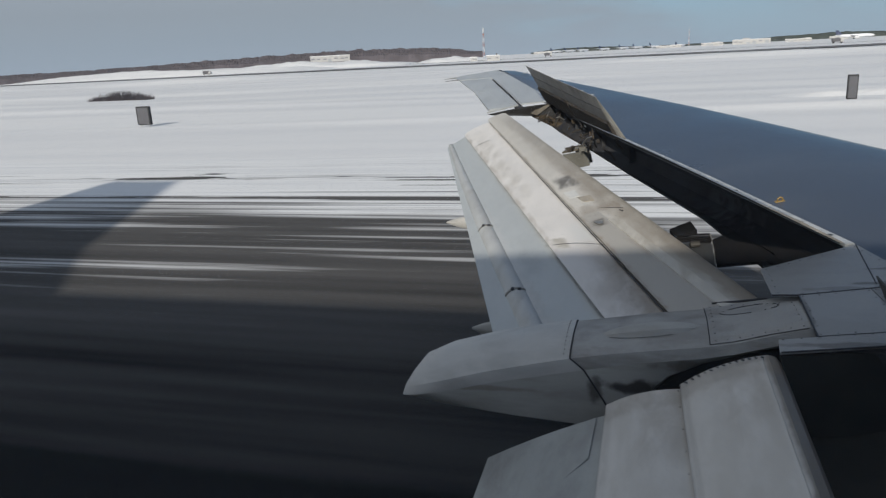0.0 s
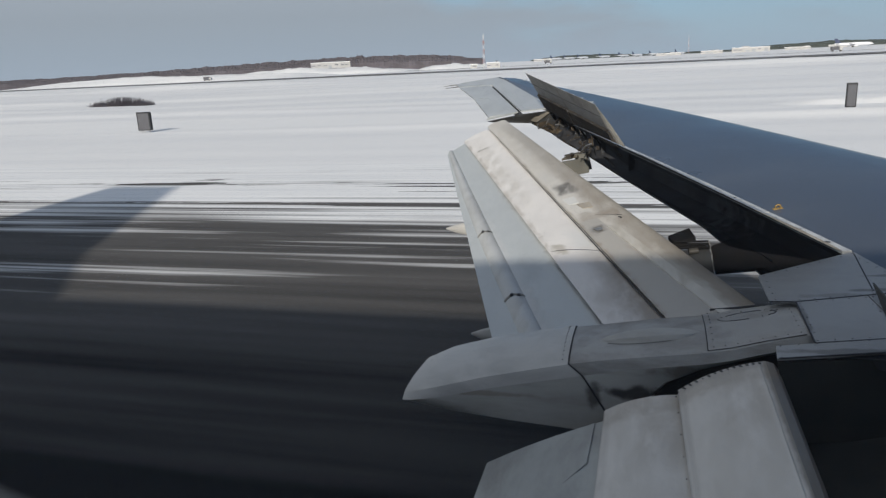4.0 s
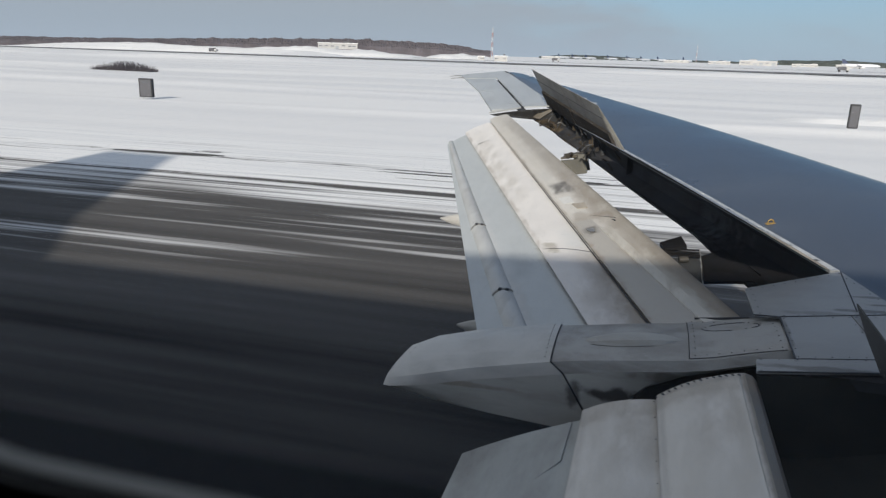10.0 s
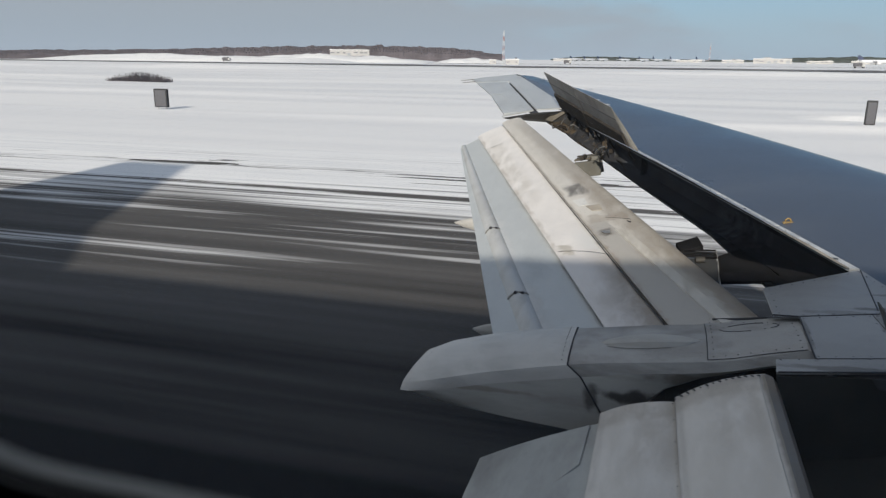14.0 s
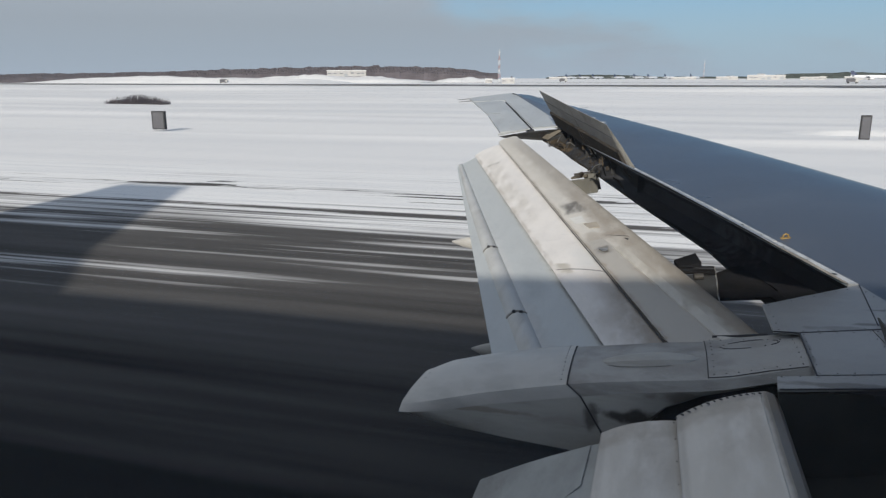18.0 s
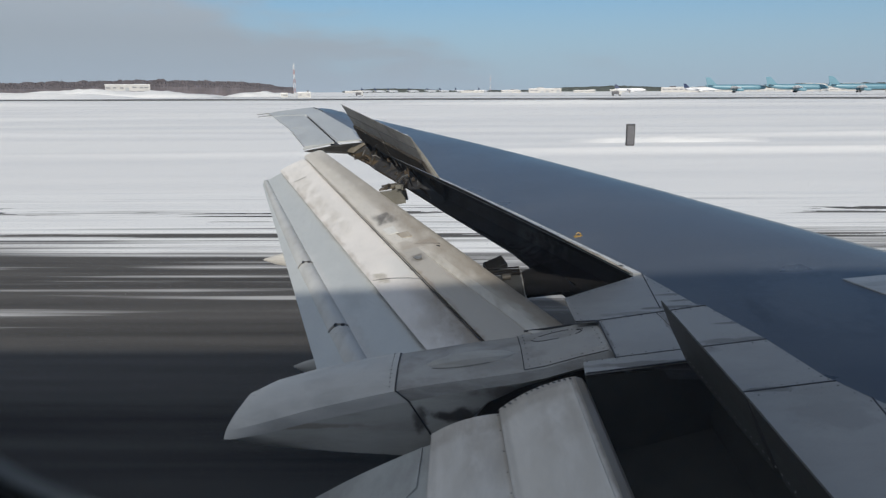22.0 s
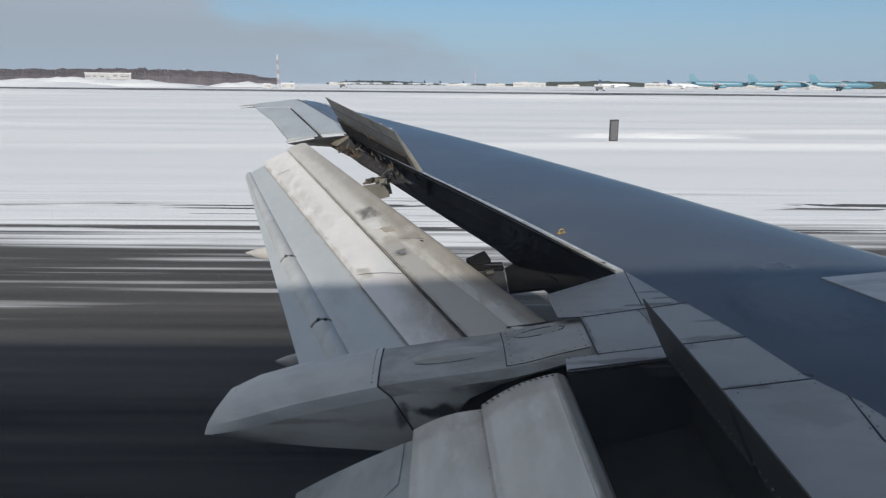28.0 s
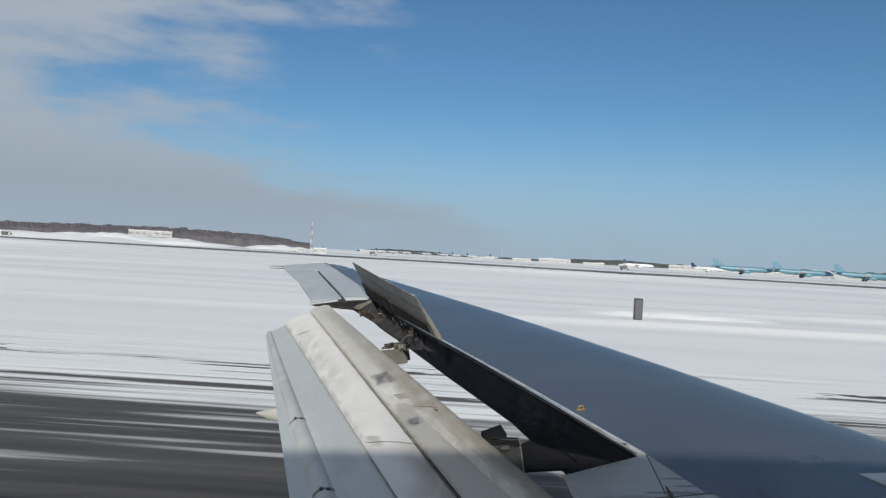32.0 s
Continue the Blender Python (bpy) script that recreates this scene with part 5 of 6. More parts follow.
part("carriage_plate", slab([on(0.29, 5.16, -0.27), on(0.50, 5.18, -0.27), on(0.503, 4.76, -0.285), on(0.42, 4.84, -0.29)], 0.012, 0, 0.003), M_UNDER, inner, "grey grimy plate")
part("carriage_edge", tube([on(0.497, 5.23, -0.235), on(0.503, 5.0, -0.25), on(0.495, 4.78, -0.265)], 0.0028, 6), M_HBOX, inner, "worn edge of the plate")
for dy, r in ((0.0, 0.012), (-0.055, 0.016), (0.06, 0.008)):
    part("carriage_rod", tube([on(0.27, 5.21 + dy, -0.25), on(0.50, 5.19 + dy, -0.245)], r * 0.8, 8), M_BLACK, inner)
part("carriage_roller", tube([on(0.36, 5.08, -0.25), on(0.42, 5.09, -0.25)], 0.022, 12), M_GRIMY, inner)
part("fairing_strip", tube([(0.40, 3.875, 2.515), (0.52, 3.872, 2.532), (0.66, 3.868, 2.556)], 0.006, 6), M_SEAL, AIR, "dark strip along the top of the fairing")

# inboard flap
J_LE, J_FM, J_MA, J_TE = (0.551, 3.25, 2.503), (0.222, 3.25, 2.342), (-0.10, 3.25, 2.213), (-0.66, 3.2, 1.905)


def inb(p):
    return (p[0] + 0.09, 0.32, p[2] - 0.30)


in_fore = flap_element("inboard_fore_flap", (J_FM, J_LE), (inb(J_FM), inb(J_LE)), (0.12, 0.12), 0.06, M_INF, AIR, "light grey inboard fore flap, lowered", tuck=0.06)
flap_element("inboard_mid_flap", (J_MA, lower(J_FM, -0.02, 0.03)), (inb((J_MA[0] - 0.13, *J_MA[1:])), inb(lower(J_FM, -0.02, 0.03))), (0.10, 0.10), 0.07, M_INF, AIR, "light grey inboard middle flap, lowered")
in_aft = flap_element("inboard_aft_flap", (J_TE, (-0.09, 3.2, 2.19)), ((-0.75, 0.32, 1.60), (-0.10, 0.32, 1.885)), (0.06, 0.08), 0.02, M_DULL, AIR, "pale inboard aft flap, lowered")
part("edge_line", tube([Vector(J_LE) + Vector((0.0, -0.02, 0.002)), Vector(inb(J_LE)) + Vector((0, 0, 0.002))], 0.002, 6), M_FAIR, in_fore, "pale line along the leading edge")
ends = bmesh.new()
for k in range(14):
    u = k / 13
    c = Vector(J_FM).lerp(Vector(J_LE), u)
    rivets([(c + Vector((0, -0.03, 0.026 * 4 * u * (1 - u) * 1.0 + 0.005)), c + Vector((0, -0.03, 0.026 * 4 * u * (1 - u) + 0.005)))], 1, 0.008, 0.001, ends)
for k in range(16):
    c = Vector(J_FM).lerp(Vector(inb(J_FM)), 0.02 + 0.05 * k + random.uniform(-0.008, 0.008)) + Vector((-0.012, 0, 0.014))
    rivets([(c, c)], 1, random.uniform(0.002, 0.0045), 0.001, ends)
tagged(part("end_bolts", ends, M_SEAL, in_fore, "dark bolts along the flap's end"), kind="stuff")
part("flap_end_plate", slab([(-0.655, 3.19, 1.912), (-0.14, 3.19, 2.178), (-0.155, 2.9, 2.142), (-0.35, 2.72, 2.02), (-0.67, 2.75, 1.862)], 0.006, 0, 0.002), M_DULL, in_aft, "pale plate over the aft flap's end")

# ---- flap track fairing ----
STATIONS = [(-1.165, 2.12, 2.105, 2.075, 0.86), (-1.13, 2.165, 2.14, 2.06, 0.95), (-0.975, 2.24, 2.185, 2.03, 1.0), (-0.72, 2.316, 2.26, 2.0, 1.0), (-0.45, 2.374, 2.325, 1.98, 1.0), (-0.285, 2.402, 2.362, 2.0, 1.0)]
STATIONS_F = [(-0.28, 2.395, 2.363, 2.02, 1.0), (-0.08, 2.428, 2.40, 2.14, 1.0), (0.13, 2.462, 2.43, 2.27, 1.0), (0.34, 2.492, 2.46, 2.35, 1.0), (0.46, 2.515, 2.483, 2.39, 1.0), (0.62, 2.553, 2.53, 2.44, 1.0), (0.80, 2.588, 2.575, 2.48, 0.96)]


def fairing_ring(x, zt, zc, zb, w, slant):
    yo, yi, ym = 3.64 + 0.24 * w, 3.64 - 0.24 * w, 3.64
    k = slant
    pts = [(x, yo, zt - 0.012), (x, yo - 0.05 * w, zt + 0.004), (x, ym, zt + 0.014), (x, yi + 0.07 * w, zc + 0.018), (x, yi + 0.02, zc - 0.002), (x + 0.07 * k, yi, max(zc - 0.05 * w, 0.5 * (zb + zc))),
           (x + 0.23 * k, yi + 0.02, min(zb + 0.03, 0.5 * (zb + zc) - 0.012)), (x + 0.26 * k, yi + 0.08, zb), (x + 0.26 * k, ym, zb - 0.012), (x + 0.2 * k, yo - 0.05, zb + 0.01), (x + 0.05 * k, yo, min(zb + 0.08, 0.5 * (zt + zb)))]
    return pts


def two_tone(bm):
    """Side and belly faces take the second, dirtier paint."""
    bmesh.ops.recalc_face_normals(bm, faces=bm.faces)
    bm.faces.index_update()
    for f in bm.faces:
        f.material_index = 1 if 5 <= f.index % 11 <= 9 or len(f.verts) > 4 else 0
    return bm


part("fairing_tail", two_tone(loft([fairing_ring(*s, k) for s, k in zip(STATIONS, (0.0, 0.1, 0.3, 0.6, 0.9, 1.0))])), [M_FAIR, M_FAIRL], AIR, "light grey canoe-shaped flap track fairing", smooth=True, sharp=40)
body = part("fairing_body", two_tone(loft([fairing_ring(*s, k) for s, k in zip(STATIONS_F, (1.0, 0.6, 0.2, 0, 0, 0, 0))])), [M_FAIRD, M_FAIRL], AIR, "grey forward part of the flap track fairing, streaked with dirt", smooth=True)
joint = fairing_ring(-0.283, 2.3945, 2.3635, 2.01, 1.0, 1.0)
jr = [(x, 3.64 + (y - 3.64) * 1.012, 2.2 + (z - 2.2) * 1.012) for x, y, z in joint]
part("fairing_joint", tube(jr + jr[:1], 0.0042, 6), M_SEAL, body, "dark joint round the fairing")
def cap_top(x, y):
    """Height of the fairing tail's top."""
    xs = [q[0] for q in STATIONS]
    zt, zc = float(np.interp(x, xs, [q[1] for q in STATIONS])), float(np.interp(x, xs, [q[2] for q in STATIONS]))
    return float(np.interp(y, (3.42, 3.47, 3.64, 3.83, 3.88), (zc - 0.002, zc + 0.018, zt + 0.014, zt + 0.004, zt - 0.012)))


fb = bmesh.new()
for (xa, ya), (xb, yb), n in (((-0.315, 3.85), (-0.315, 3.455), 12), ((-1.075, 3.80), (-1.085, 3.65), 3)):
    for k in range(n):
        x, y = xa + (xb - xa) * k / (n - 1), ya + (yb - ya) * k / (n - 1)
        q = (x, y, cap_top(x, y))
        rivets([(q, q)], 1, 0.0042, 0.0, fb)
tagged(part("fairing_rivets", fb, M_RIVET, body, "dark screw heads along the fairing joints"), kind="stuff")
def top_z(x, y):
    """Height of the fairing's forward top."""
    xs = [q[0] for q in STATIONS_F]
    zt, zc = float(np.interp(x, xs, [q[1] for q in STATIONS_F])), float(np.interp(x, xs, [q[2] for q in STATIONS_F]))
    return float(np.interp(y, (3.42, 3.47, 3.64, 3.83, 3.88), (zc - 0.002, zc + 0.018, zt + 0.014, zt + 0.004, zt - 0.012)))


# raised blister and the two screwed cover plates ahead of it
bl = []
for k in range(11):
    s = k / 10
    x = -0.15 + 0.495 * s
    h = 0.030 * math.sin(math.pi * min(1, s * 1.05)) ** 0.6 if 0 < s < 1 else 0.0
    w = 0.09 * (math.sin(math.pi * s) ** 0.5 if 0 < s < 1 else 0.02)
    z = top_z(x, 3.60) - 0.008
    bl.append([(x, 3.60 - w, z - 0.02), (x, 3.60 - w * 0.6, z + h * 0.8), (x, 3.60, z + h + 0.006), (x, 3.60 + w * 0.6, z + h * 0.8), (x, 3.60 + w, z - 0.02)])
part("fairing_blister", loft(bl), M_FAIRL, body, "long oval blister on the fairing", smooth=True)
rows = []
for k in range(9):
    x = 0.362 + 0.41 * k / 8
    yo = float(np.interp(x, (0.36, 0.47, 0.77), (3.86, 3.86, 3.73)))
    ys = [yo, yo - 0.05, 3.64, 3.55, 3.47, 3.43]
    rows.append([(x, y, top_z(x, y) + 0.005) for y in ys] + [(x, y, top_z(x, y) - 0.012) for y in reversed(ys)])
part("cover_plate", loft(rows), M_FAIRD, body, "screwed grey cover plate")
cv = bmesh.new()
ins = [(0.385, 3.835), (0.745, 3.71), (0.75, 3.445), (0.385, 3.445), (0.385, 3.835)]
for (xa, ya), (xb, yb) in zip(ins, ins[1:]):
    n = max(4, int(math.hypot(xb - xa, yb - ya) / 0.05))
    for k in range(n):
        x, y = xa + (xb - xa) * k / n, ya + (yb - ya) * k / n
        q = (x, y, top_z(x, y) + 0.005)
        rivets([(q, q)], 1, 0.0036, 0.0, cv)
for k in range(12):
    a = 2 * math.pi * k / 12
    x, y = 0.555 + 0.13 * math.cos(a), 3.70 + 0.055 * math.sin(a)
    q = (x, y, top_z(x, y) + 0.005)
    rivets([(q, q)], 1, 0.0055, 0.0, cv)
tagged(part("cover_screws", cv, M_SEAL, body, "dark screws in a ring and along the edges"), kind="stuff")
for k0, k1 in ((-3, 3), (4, 10), (12, 19)):
    arc = [(0.555 + 0.13 * math.cos(k * math.pi / 12), 3.70 + 0.055 * math.sin(k * math.pi / 12)) for k in range(k0, k1)]
    part("access_ring", tube([(x, y, top_z(x, y) + 0.006) for x, y in arc], 0.0024, 5), M_SEAL, body)
for x0, y0, x1, y1 in ((0.36, 3.86, 0.36, 3.43), (0.36, 3.43, 0.77, 3.43)):
    edge = [(x0 + (x1 - x0) * k / 8, y0 + (y1 - y0) * k / 8) for k in range(9)]
    part("plate_joint", tube([(x, y, top_z(x, y) + 0.003) for x, y in edge], 0.003 if x0 == x1 else 0.0018, 5), M_SEAL, body)
# thin dark tube stands in for the shadow line under the blister
rim = []
for k in range(1, 8):
    q = bl[k][0]
    rim.append((q[0], q[1] + 0.004, q[2] + 0.022))
part("blister_shade_line", tube(rim, 0.0016, 5), M_RIVET, body, "dark line added for the shade under the blister's edge")
# dark plate added to close the gap, standing in for the shaded hollow
part("gap_fill_plate", slab([(0.02, 3.66, 2.22), (0.90, 3.64, 2.54), (0.90, 3.64, 1.95), (0.20, 3.66, 1.95)], 0.06, 0, 0.003), M_SOOTSHADE, body, "dark plate added to fill the gap under the fairing")
# dark plate standing in for the shaded, dirty recess between fairing and inboard flap
part("fairing_recess", slab([(-0.05, 3.44, 2.15), (0.40, 3.40, 2.27), (0.66, 3.34, 2.36), (0.62, 3.0, 2.12), (0.0, 3.05, 1.96)], 0.05, 0, 0.002), M_SOOTSHADE, body, "dark plate for the shaded recess beside the inboard flap")


def far_fairing(tip, length, y):
    x, z = tip[0], tip[2]
    rr = []
    for s, r in ((0, 0.006), (0.06, 0.04), (0.2, 0.09), (0.45, 0.14), (0.75, 0.15), (1.0, 0.12)):
        c = Vector((x + s * length, y, z - 0.02 * s + 0.10 * s * s))
        rr.append([c + Vector((0, r * 0.8 * math.cos(a), r * math.sin(a))) for a in (k * math.pi / 6 for k in range(12))])
    part("track_fairing", loft(rr), M_FAIR, AIR, "pointed grey flap track fairing below the flap", smooth=True)


far_fairing((-1.735, 6.5, 2.31), 1.6, 6.5)
far_fairing((-1.06, 4.6, 2.02), 1.3, 4.6)

# ---- fuselage, window, tail ----
FY, FZ, FR = -1.58, 3.35, 1.88
WX0, WX1, WZ0, WZ1 = -0.118, 0.155, 3.735, 4.11


def fuselage_shell(r, x0, x1):
    """The tube, left open round the window."""
    bm = bmesh.new()
    lo, hi = math.asin((WZ0 - 0.07 - FZ) / r), math.asin((WZ1 + 0.07 - FZ) / r)
    n = 40
    full = [hi + (2 * math.pi - (hi - lo)) * k / n for k in range(n + 1)]

    def pt(x, a, k=1.0, dz=0.0):
        return (x, FY + r * k * math.cos(a), FZ + dz + r * k * math.sin(a))

    xs_side = ((x0, WX0 - 0.09), (WX1 + 0.09, x1))
    for xa, xb in ((x0, WX0 - 0.09), (WX0 - 0.09, WX1 + 0.09), (WX1 + 0.09, x1)):
        arcs = full if (xa, xb) not in xs_side else full + [lo + (hi - lo) * k / 6 for k in range(1, 6)]
        ring = len(arcs) > len(full)
        va = [bm.verts.new(pt(xa, a)) for a in arcs]
        vb = [bm.verts.new(pt(xb, a)) for a in arcs]
        m = len(arcs)
        for k in range(m if ring else m - 1):
            bm.faces.new((va[k], va[(k + 1) % m], vb[(k + 1) % m], vb[k]))
    return bm, pt


bm, pt = fuselage_shell(FR, -7.0, 9.0)
# tail cone and nose
for stations in (((-7.0, 1.0, 0.0), (-10.0, 0.93, 0.12), (-13.0, 0.70, 0.45), (-16.0, 0.42, 0.85), (-18.5, 0.16, 1.15)), ((9.0, 1.0, 0.0), (12.0, 0.95, -0.05), (14.0, 0.75, -0.3), (15.5, 0.4, -0.55), (16.0, 0.08, -0.65))):
    loft([[pt(x, a, k, dz) for a in (q * math.pi / 20 for q in range(40))] for x, k, dz in stations], bm=bm, caps=True)
fuselage = part("fuselage", bm, M_FUSE, AIR, "white fuselage skin", smooth=True)
bm, _ = fuselage_shell(FR - 0.055, -7.0, 9.0)
part("cabin_lining", bm, M_LINING, fuselage, "dark cabin wall lining", smooth=True)


def rounded(x0, x1, z0, z1, rad, n=24):
    pts = []
    for cx, cz, a0 in ((x1 - rad, z1 - rad, 0), (x0 + rad, z1 - rad, 90), (x0 + rad, z0 + rad, 180), (x1 - rad, z0 + rad, 270)):
        for k in range(n + 1):
            a = radians(a0 + 90 * k / n)
            pts.append((cx + rad * math.cos(a), cz + rad * math.sin(a)))
    return pts


def window_ring(x0, x1, z0, z1, rad, grow, ya, yb, outer_rad=0.012):
    """A frame round the opening from depth ya to yb, as wide as grow."""
    inner = rounded(x0, x1, z0, z1, rad)
    outer = rounded(x0 - grow, x1 + grow, z0 - grow, z1 + grow, outer_rad)
    bm = bmesh.new()
    n = len(inner)
    mid = [((a[0] * 0.85 + b[0] * 0.15), (a[1] * 0.85 + b[1] * 0.15)) for a, b in zip(inner, outer)]
    R = [[bm.verts.new((x, ya + (yb - ya) * 0.4, z)) for x, z in inner], [bm.verts.new((x, ya, z)) for x, z in mid], [bm.verts.new((x, ya, z)) for x, z in outer],
         [bm.verts.new((x, yb, z)) for x, z in outer], [bm.verts.new((x, yb, z)) for x, z in inner]]
    for k in range(5):
        a, b = R[k], R[(k + 1) % 5]
        for i in range(n):
            j = (i + 1) % n
            bm.faces.new((a[i], a[j], b[j], b[i]))
    return bm


part("window_rim", window_ring(WX0, WX1, WZ0, WZ1, 0.075, 0.0016, 0.2085, 0.2125, 0.0766), M_RIM, fuselage, "grey rim of the cabin window", smooth=True)
part("window_surround", window_ring(WX0 - 0.0016, WX1 + 0.0016, WZ0 - 0.0016, WZ1 + 0.0016, 0.0765, 0.055, 0.2045, 0.2080), M_LINING, fuselage, "dark moulded window surround")
part("window_frame", window_ring(WX0 - 0.08, WX1 + 0.08, WZ0 - 0.06, WZ1 + 0.06, 0.085, 0.02, 0.224, 0.245), M_LINING, fuselage, "outer window frame")

part("window_pane", box((WX0 - 0.07, 0.2465, WZ0 - 0.05), (WX1 + 0.07, 0.2505, WZ1 + 0.05)), M_PANE, fuselage, "clear window pane with an added glare film")
fin = [[(-10.2, FY - 0.16, 5.3), (-10.2, FY + 0.16, 5.3), (-17.6, FY + 0.16, 5.0), (-17.6, FY - 0.16, 5.0)],
       [(-12.3, FY - 0.14, 6.7), (-12.3, FY + 0.14, 6.7), (-17.9, FY + 0.14, 6.7), (-17.9, FY - 0.14, 6.7)],
       [(-16.1, FY - 0.06, 10.8), (-16.1, FY + 0.06, 10.8), (-18.9, FY + 0.05, 10.8), (-18.9, FY - 0.05, 10.8)]]
part("tail_fin", loft(fin), M_FUSE, AIR, "tall swept tail fin")
for gx_, gy0 in ((0.8, -4.3), (0.8, 1.1)):
    leg = part("gear_leg", tube([(gx_, gy0, 1.75), (gx_, gy0, 0.55)], 0.11, 12), M_METAL, AIR, "main landing gear leg")
    for dy in (-0.38, 0.38):
        rings = [[(gx_ + r * math.cos(a), gy0 + dy + o, 0.52 + r * math.sin(a)) for a in (k * math.pi / 12 for k in range(24))] for o, r in ((-0.17, 0.3), (-0.16, 0.45), (-0.09, 0.52), (0.09, 0.52), (0.16, 0.45), (0.17, 0.3))]
        part("wheel", loft(rings), M_RUBBER, leg, "black tyre")

# ---- distance ----
def polar(az, dist, z=0.0):
    """A place by its bearing from straight out of the window, in degrees towards the nose, and its distance."""
    return (dist * math.sin(radians(az)), dist * math.cos(radians(az)), z)


def bare_trees(name, bearings, dist, depth, count, tall, mat, label, spread=(0.5, 1.0), ground_z=lambda az: -0.03, slim=(0.02, 0.05), fine=36):
    """A far wood: many bare trees, each a thin trunk and an uneven fan of twigs."""
    rnd = random.Random(name)
    verts, faces = [], []
    def crest(az, layer):
        return (1 + 0.10 * noise.noise(Vector((az * 1.7, 0.5, layer))) + 0.06 * noise.noise(Vector((az * 7.0, 2.5, layer))))

    # the close mass of twigs, in four ranks one behind the other
    n = int((bearings[1] - bearings[0]) * fine)
    for layer, (top, back) in enumerate(((0.62, 0), (0.78, 12), (0.90, 26), (0.97, 42))):
        base = len(verts)
        for i in range(n + 1):
            az = bearings[0] + (bearings[1] - bearings[0]) * i / n
            for f, lean in ((0.0, 0), (0.5, 2), (0.85, 5), (1.0, 9)):
                x, y, _z = polar(az, dist(az) + back + lean + 0.3 * noise.noise(Vector((az * 5, layer, f))))
                h = tall(az) * top * f * crest(az, layer) * (rnd.uniform(0.965, 1.02) if f == 1.0 else 1.0)
                verts.append((x, y, ground_z(az) + h))
        for i in range(n):
            for k in range(3):
                a = base + i * 4 + k
                faces.append((a, a + 4, a + 5, a + 1))
    # single crowns standing a little above the mass
    for _ in range(count):
        az = rnd.uniform(*bearings)
        d = dist(az) + 34 + rnd.uniform(0, depth)
        h = tall(az) * rnd.uniform(0.74, 0.99) * crest(az, 3) * (1.08 if rnd.random() < 0.04 else 1.0)
        x, y, _z = polar(az, d)
        z = ground_z(az)
        w = h * rnd.uniform(*slim)
        base = len(verts)
        levels = ((0.0, 0.12), (0.45, 0.8 * rnd.uniform(*spread)), (0.75, 0.75 * rnd.uniform(*spread)), (1.0, 0.08))
        for f, r in levels:
            off = rnd.uniform(-0.3, 0.3) * w
            for k in range(5):
                a = 2 * math.pi * k / 5 + rnd.uniform(-0.4, 0.4)
                rr = w * r * rnd.uniform(0.6, 1.3)
                verts.append((x + off + rr * math.cos(a), y + rr * math.sin(a), z + h * f))
        for lv in range(3):
            for k in range(5):
                a, b = base + lv * 5 + k, base + lv * 5 + (k + 1) % 5
                faces.append((a, b, b + 5, a + 5))
    me = bpy.data.meshes.new(name)
    me.from_pydata(verts, [], faces)
    me.materials.append(mat)
    return tagged(new(name, me), label, "woodland", kind="stuff")


bare_trees("woodland", (-58, -12.2), lambda az: 790, 16, 3600,
           lambda az: line([(-58, 7), (-44, 9), (-38, 11), (-30, 15), (-22, 18), (-16, 16), (-12.2, 9)], az), M_BARK,
           "dark leafless woodland along the edge of the snow field")
bare_trees("far_woods", (-8.5, 46), lambda az: 2600, 200, 1500,
           lambda az: max(3.0, line([(-8.5, 5), (-6, 15), (-3, 13), (0, 7), (6, 7), (9, 16), (13, 20), (17, 12), (22, 17), (30, 24), (46, 22)], az)), M_SPRUCE,
           "low dark line of woods far beyond the airfield", (0.9, 1.6), slim=(0.1, 0.2), fine=12)


def mound(name, az, dist, wide, deep, high, label):
    """A smooth heap of snow with an uneven top."""
    cx, cy, _ = polar(az, dist)
    bm = bmesh.new()
    n, m = 90, 16
    rows = []
    for j in range(m + 1):
        v = j / m * 2 - 1
        row = []
        for i in range(n + 1):
            u = i / n * 2 - 1
            k = max(0.0, 1 - u * u) ** 0.6 * max(0.0, 1 - v * v)
            z = high * k * (0.8 + 0.35 * noise.noise(Vector((u * 3 + az, v * 2, dist * 0.01))) + 0.10 * noise.noise(Vector((u * 19, v * 5 + az, 0.7))) + 0.05 * noise.noise(Vector((u * 47, v * 11, az))))
            row.append(bm.verts.new((cx + u * wide / 2, cy + v * deep / 2, z - 0.15)))
        rows.append(row)
    for a, b in zip(rows, rows[1:]):
        for i in range(n):
            bm.faces.new((a[i], a[i + 1], b[i + 1], b[i]))
    return tagged(finish(name, bm, M_SNOW, smooth=True), label, "snow bank")


mound("snow_bank", -25.5, 645, 190, 60, 7.0, "long heap of ploughed snow under a pale building")
mound("snow_bank", -36, 655, 300, 60, 6.0, "long white ridge of ploughed snow before the woods")
mound("snow_bank", -14.5, 600, 60, 40, 4.5, "low white snow heap at the end of the woods")
mound("snow_bank", 16.6, 59.5, 17, 5, 0.55, "low ragged bank of ploughed snow")
mound("snow_bank", -9, 105, 14, 6, 0.45, "low ragged bank of ploughed snow")


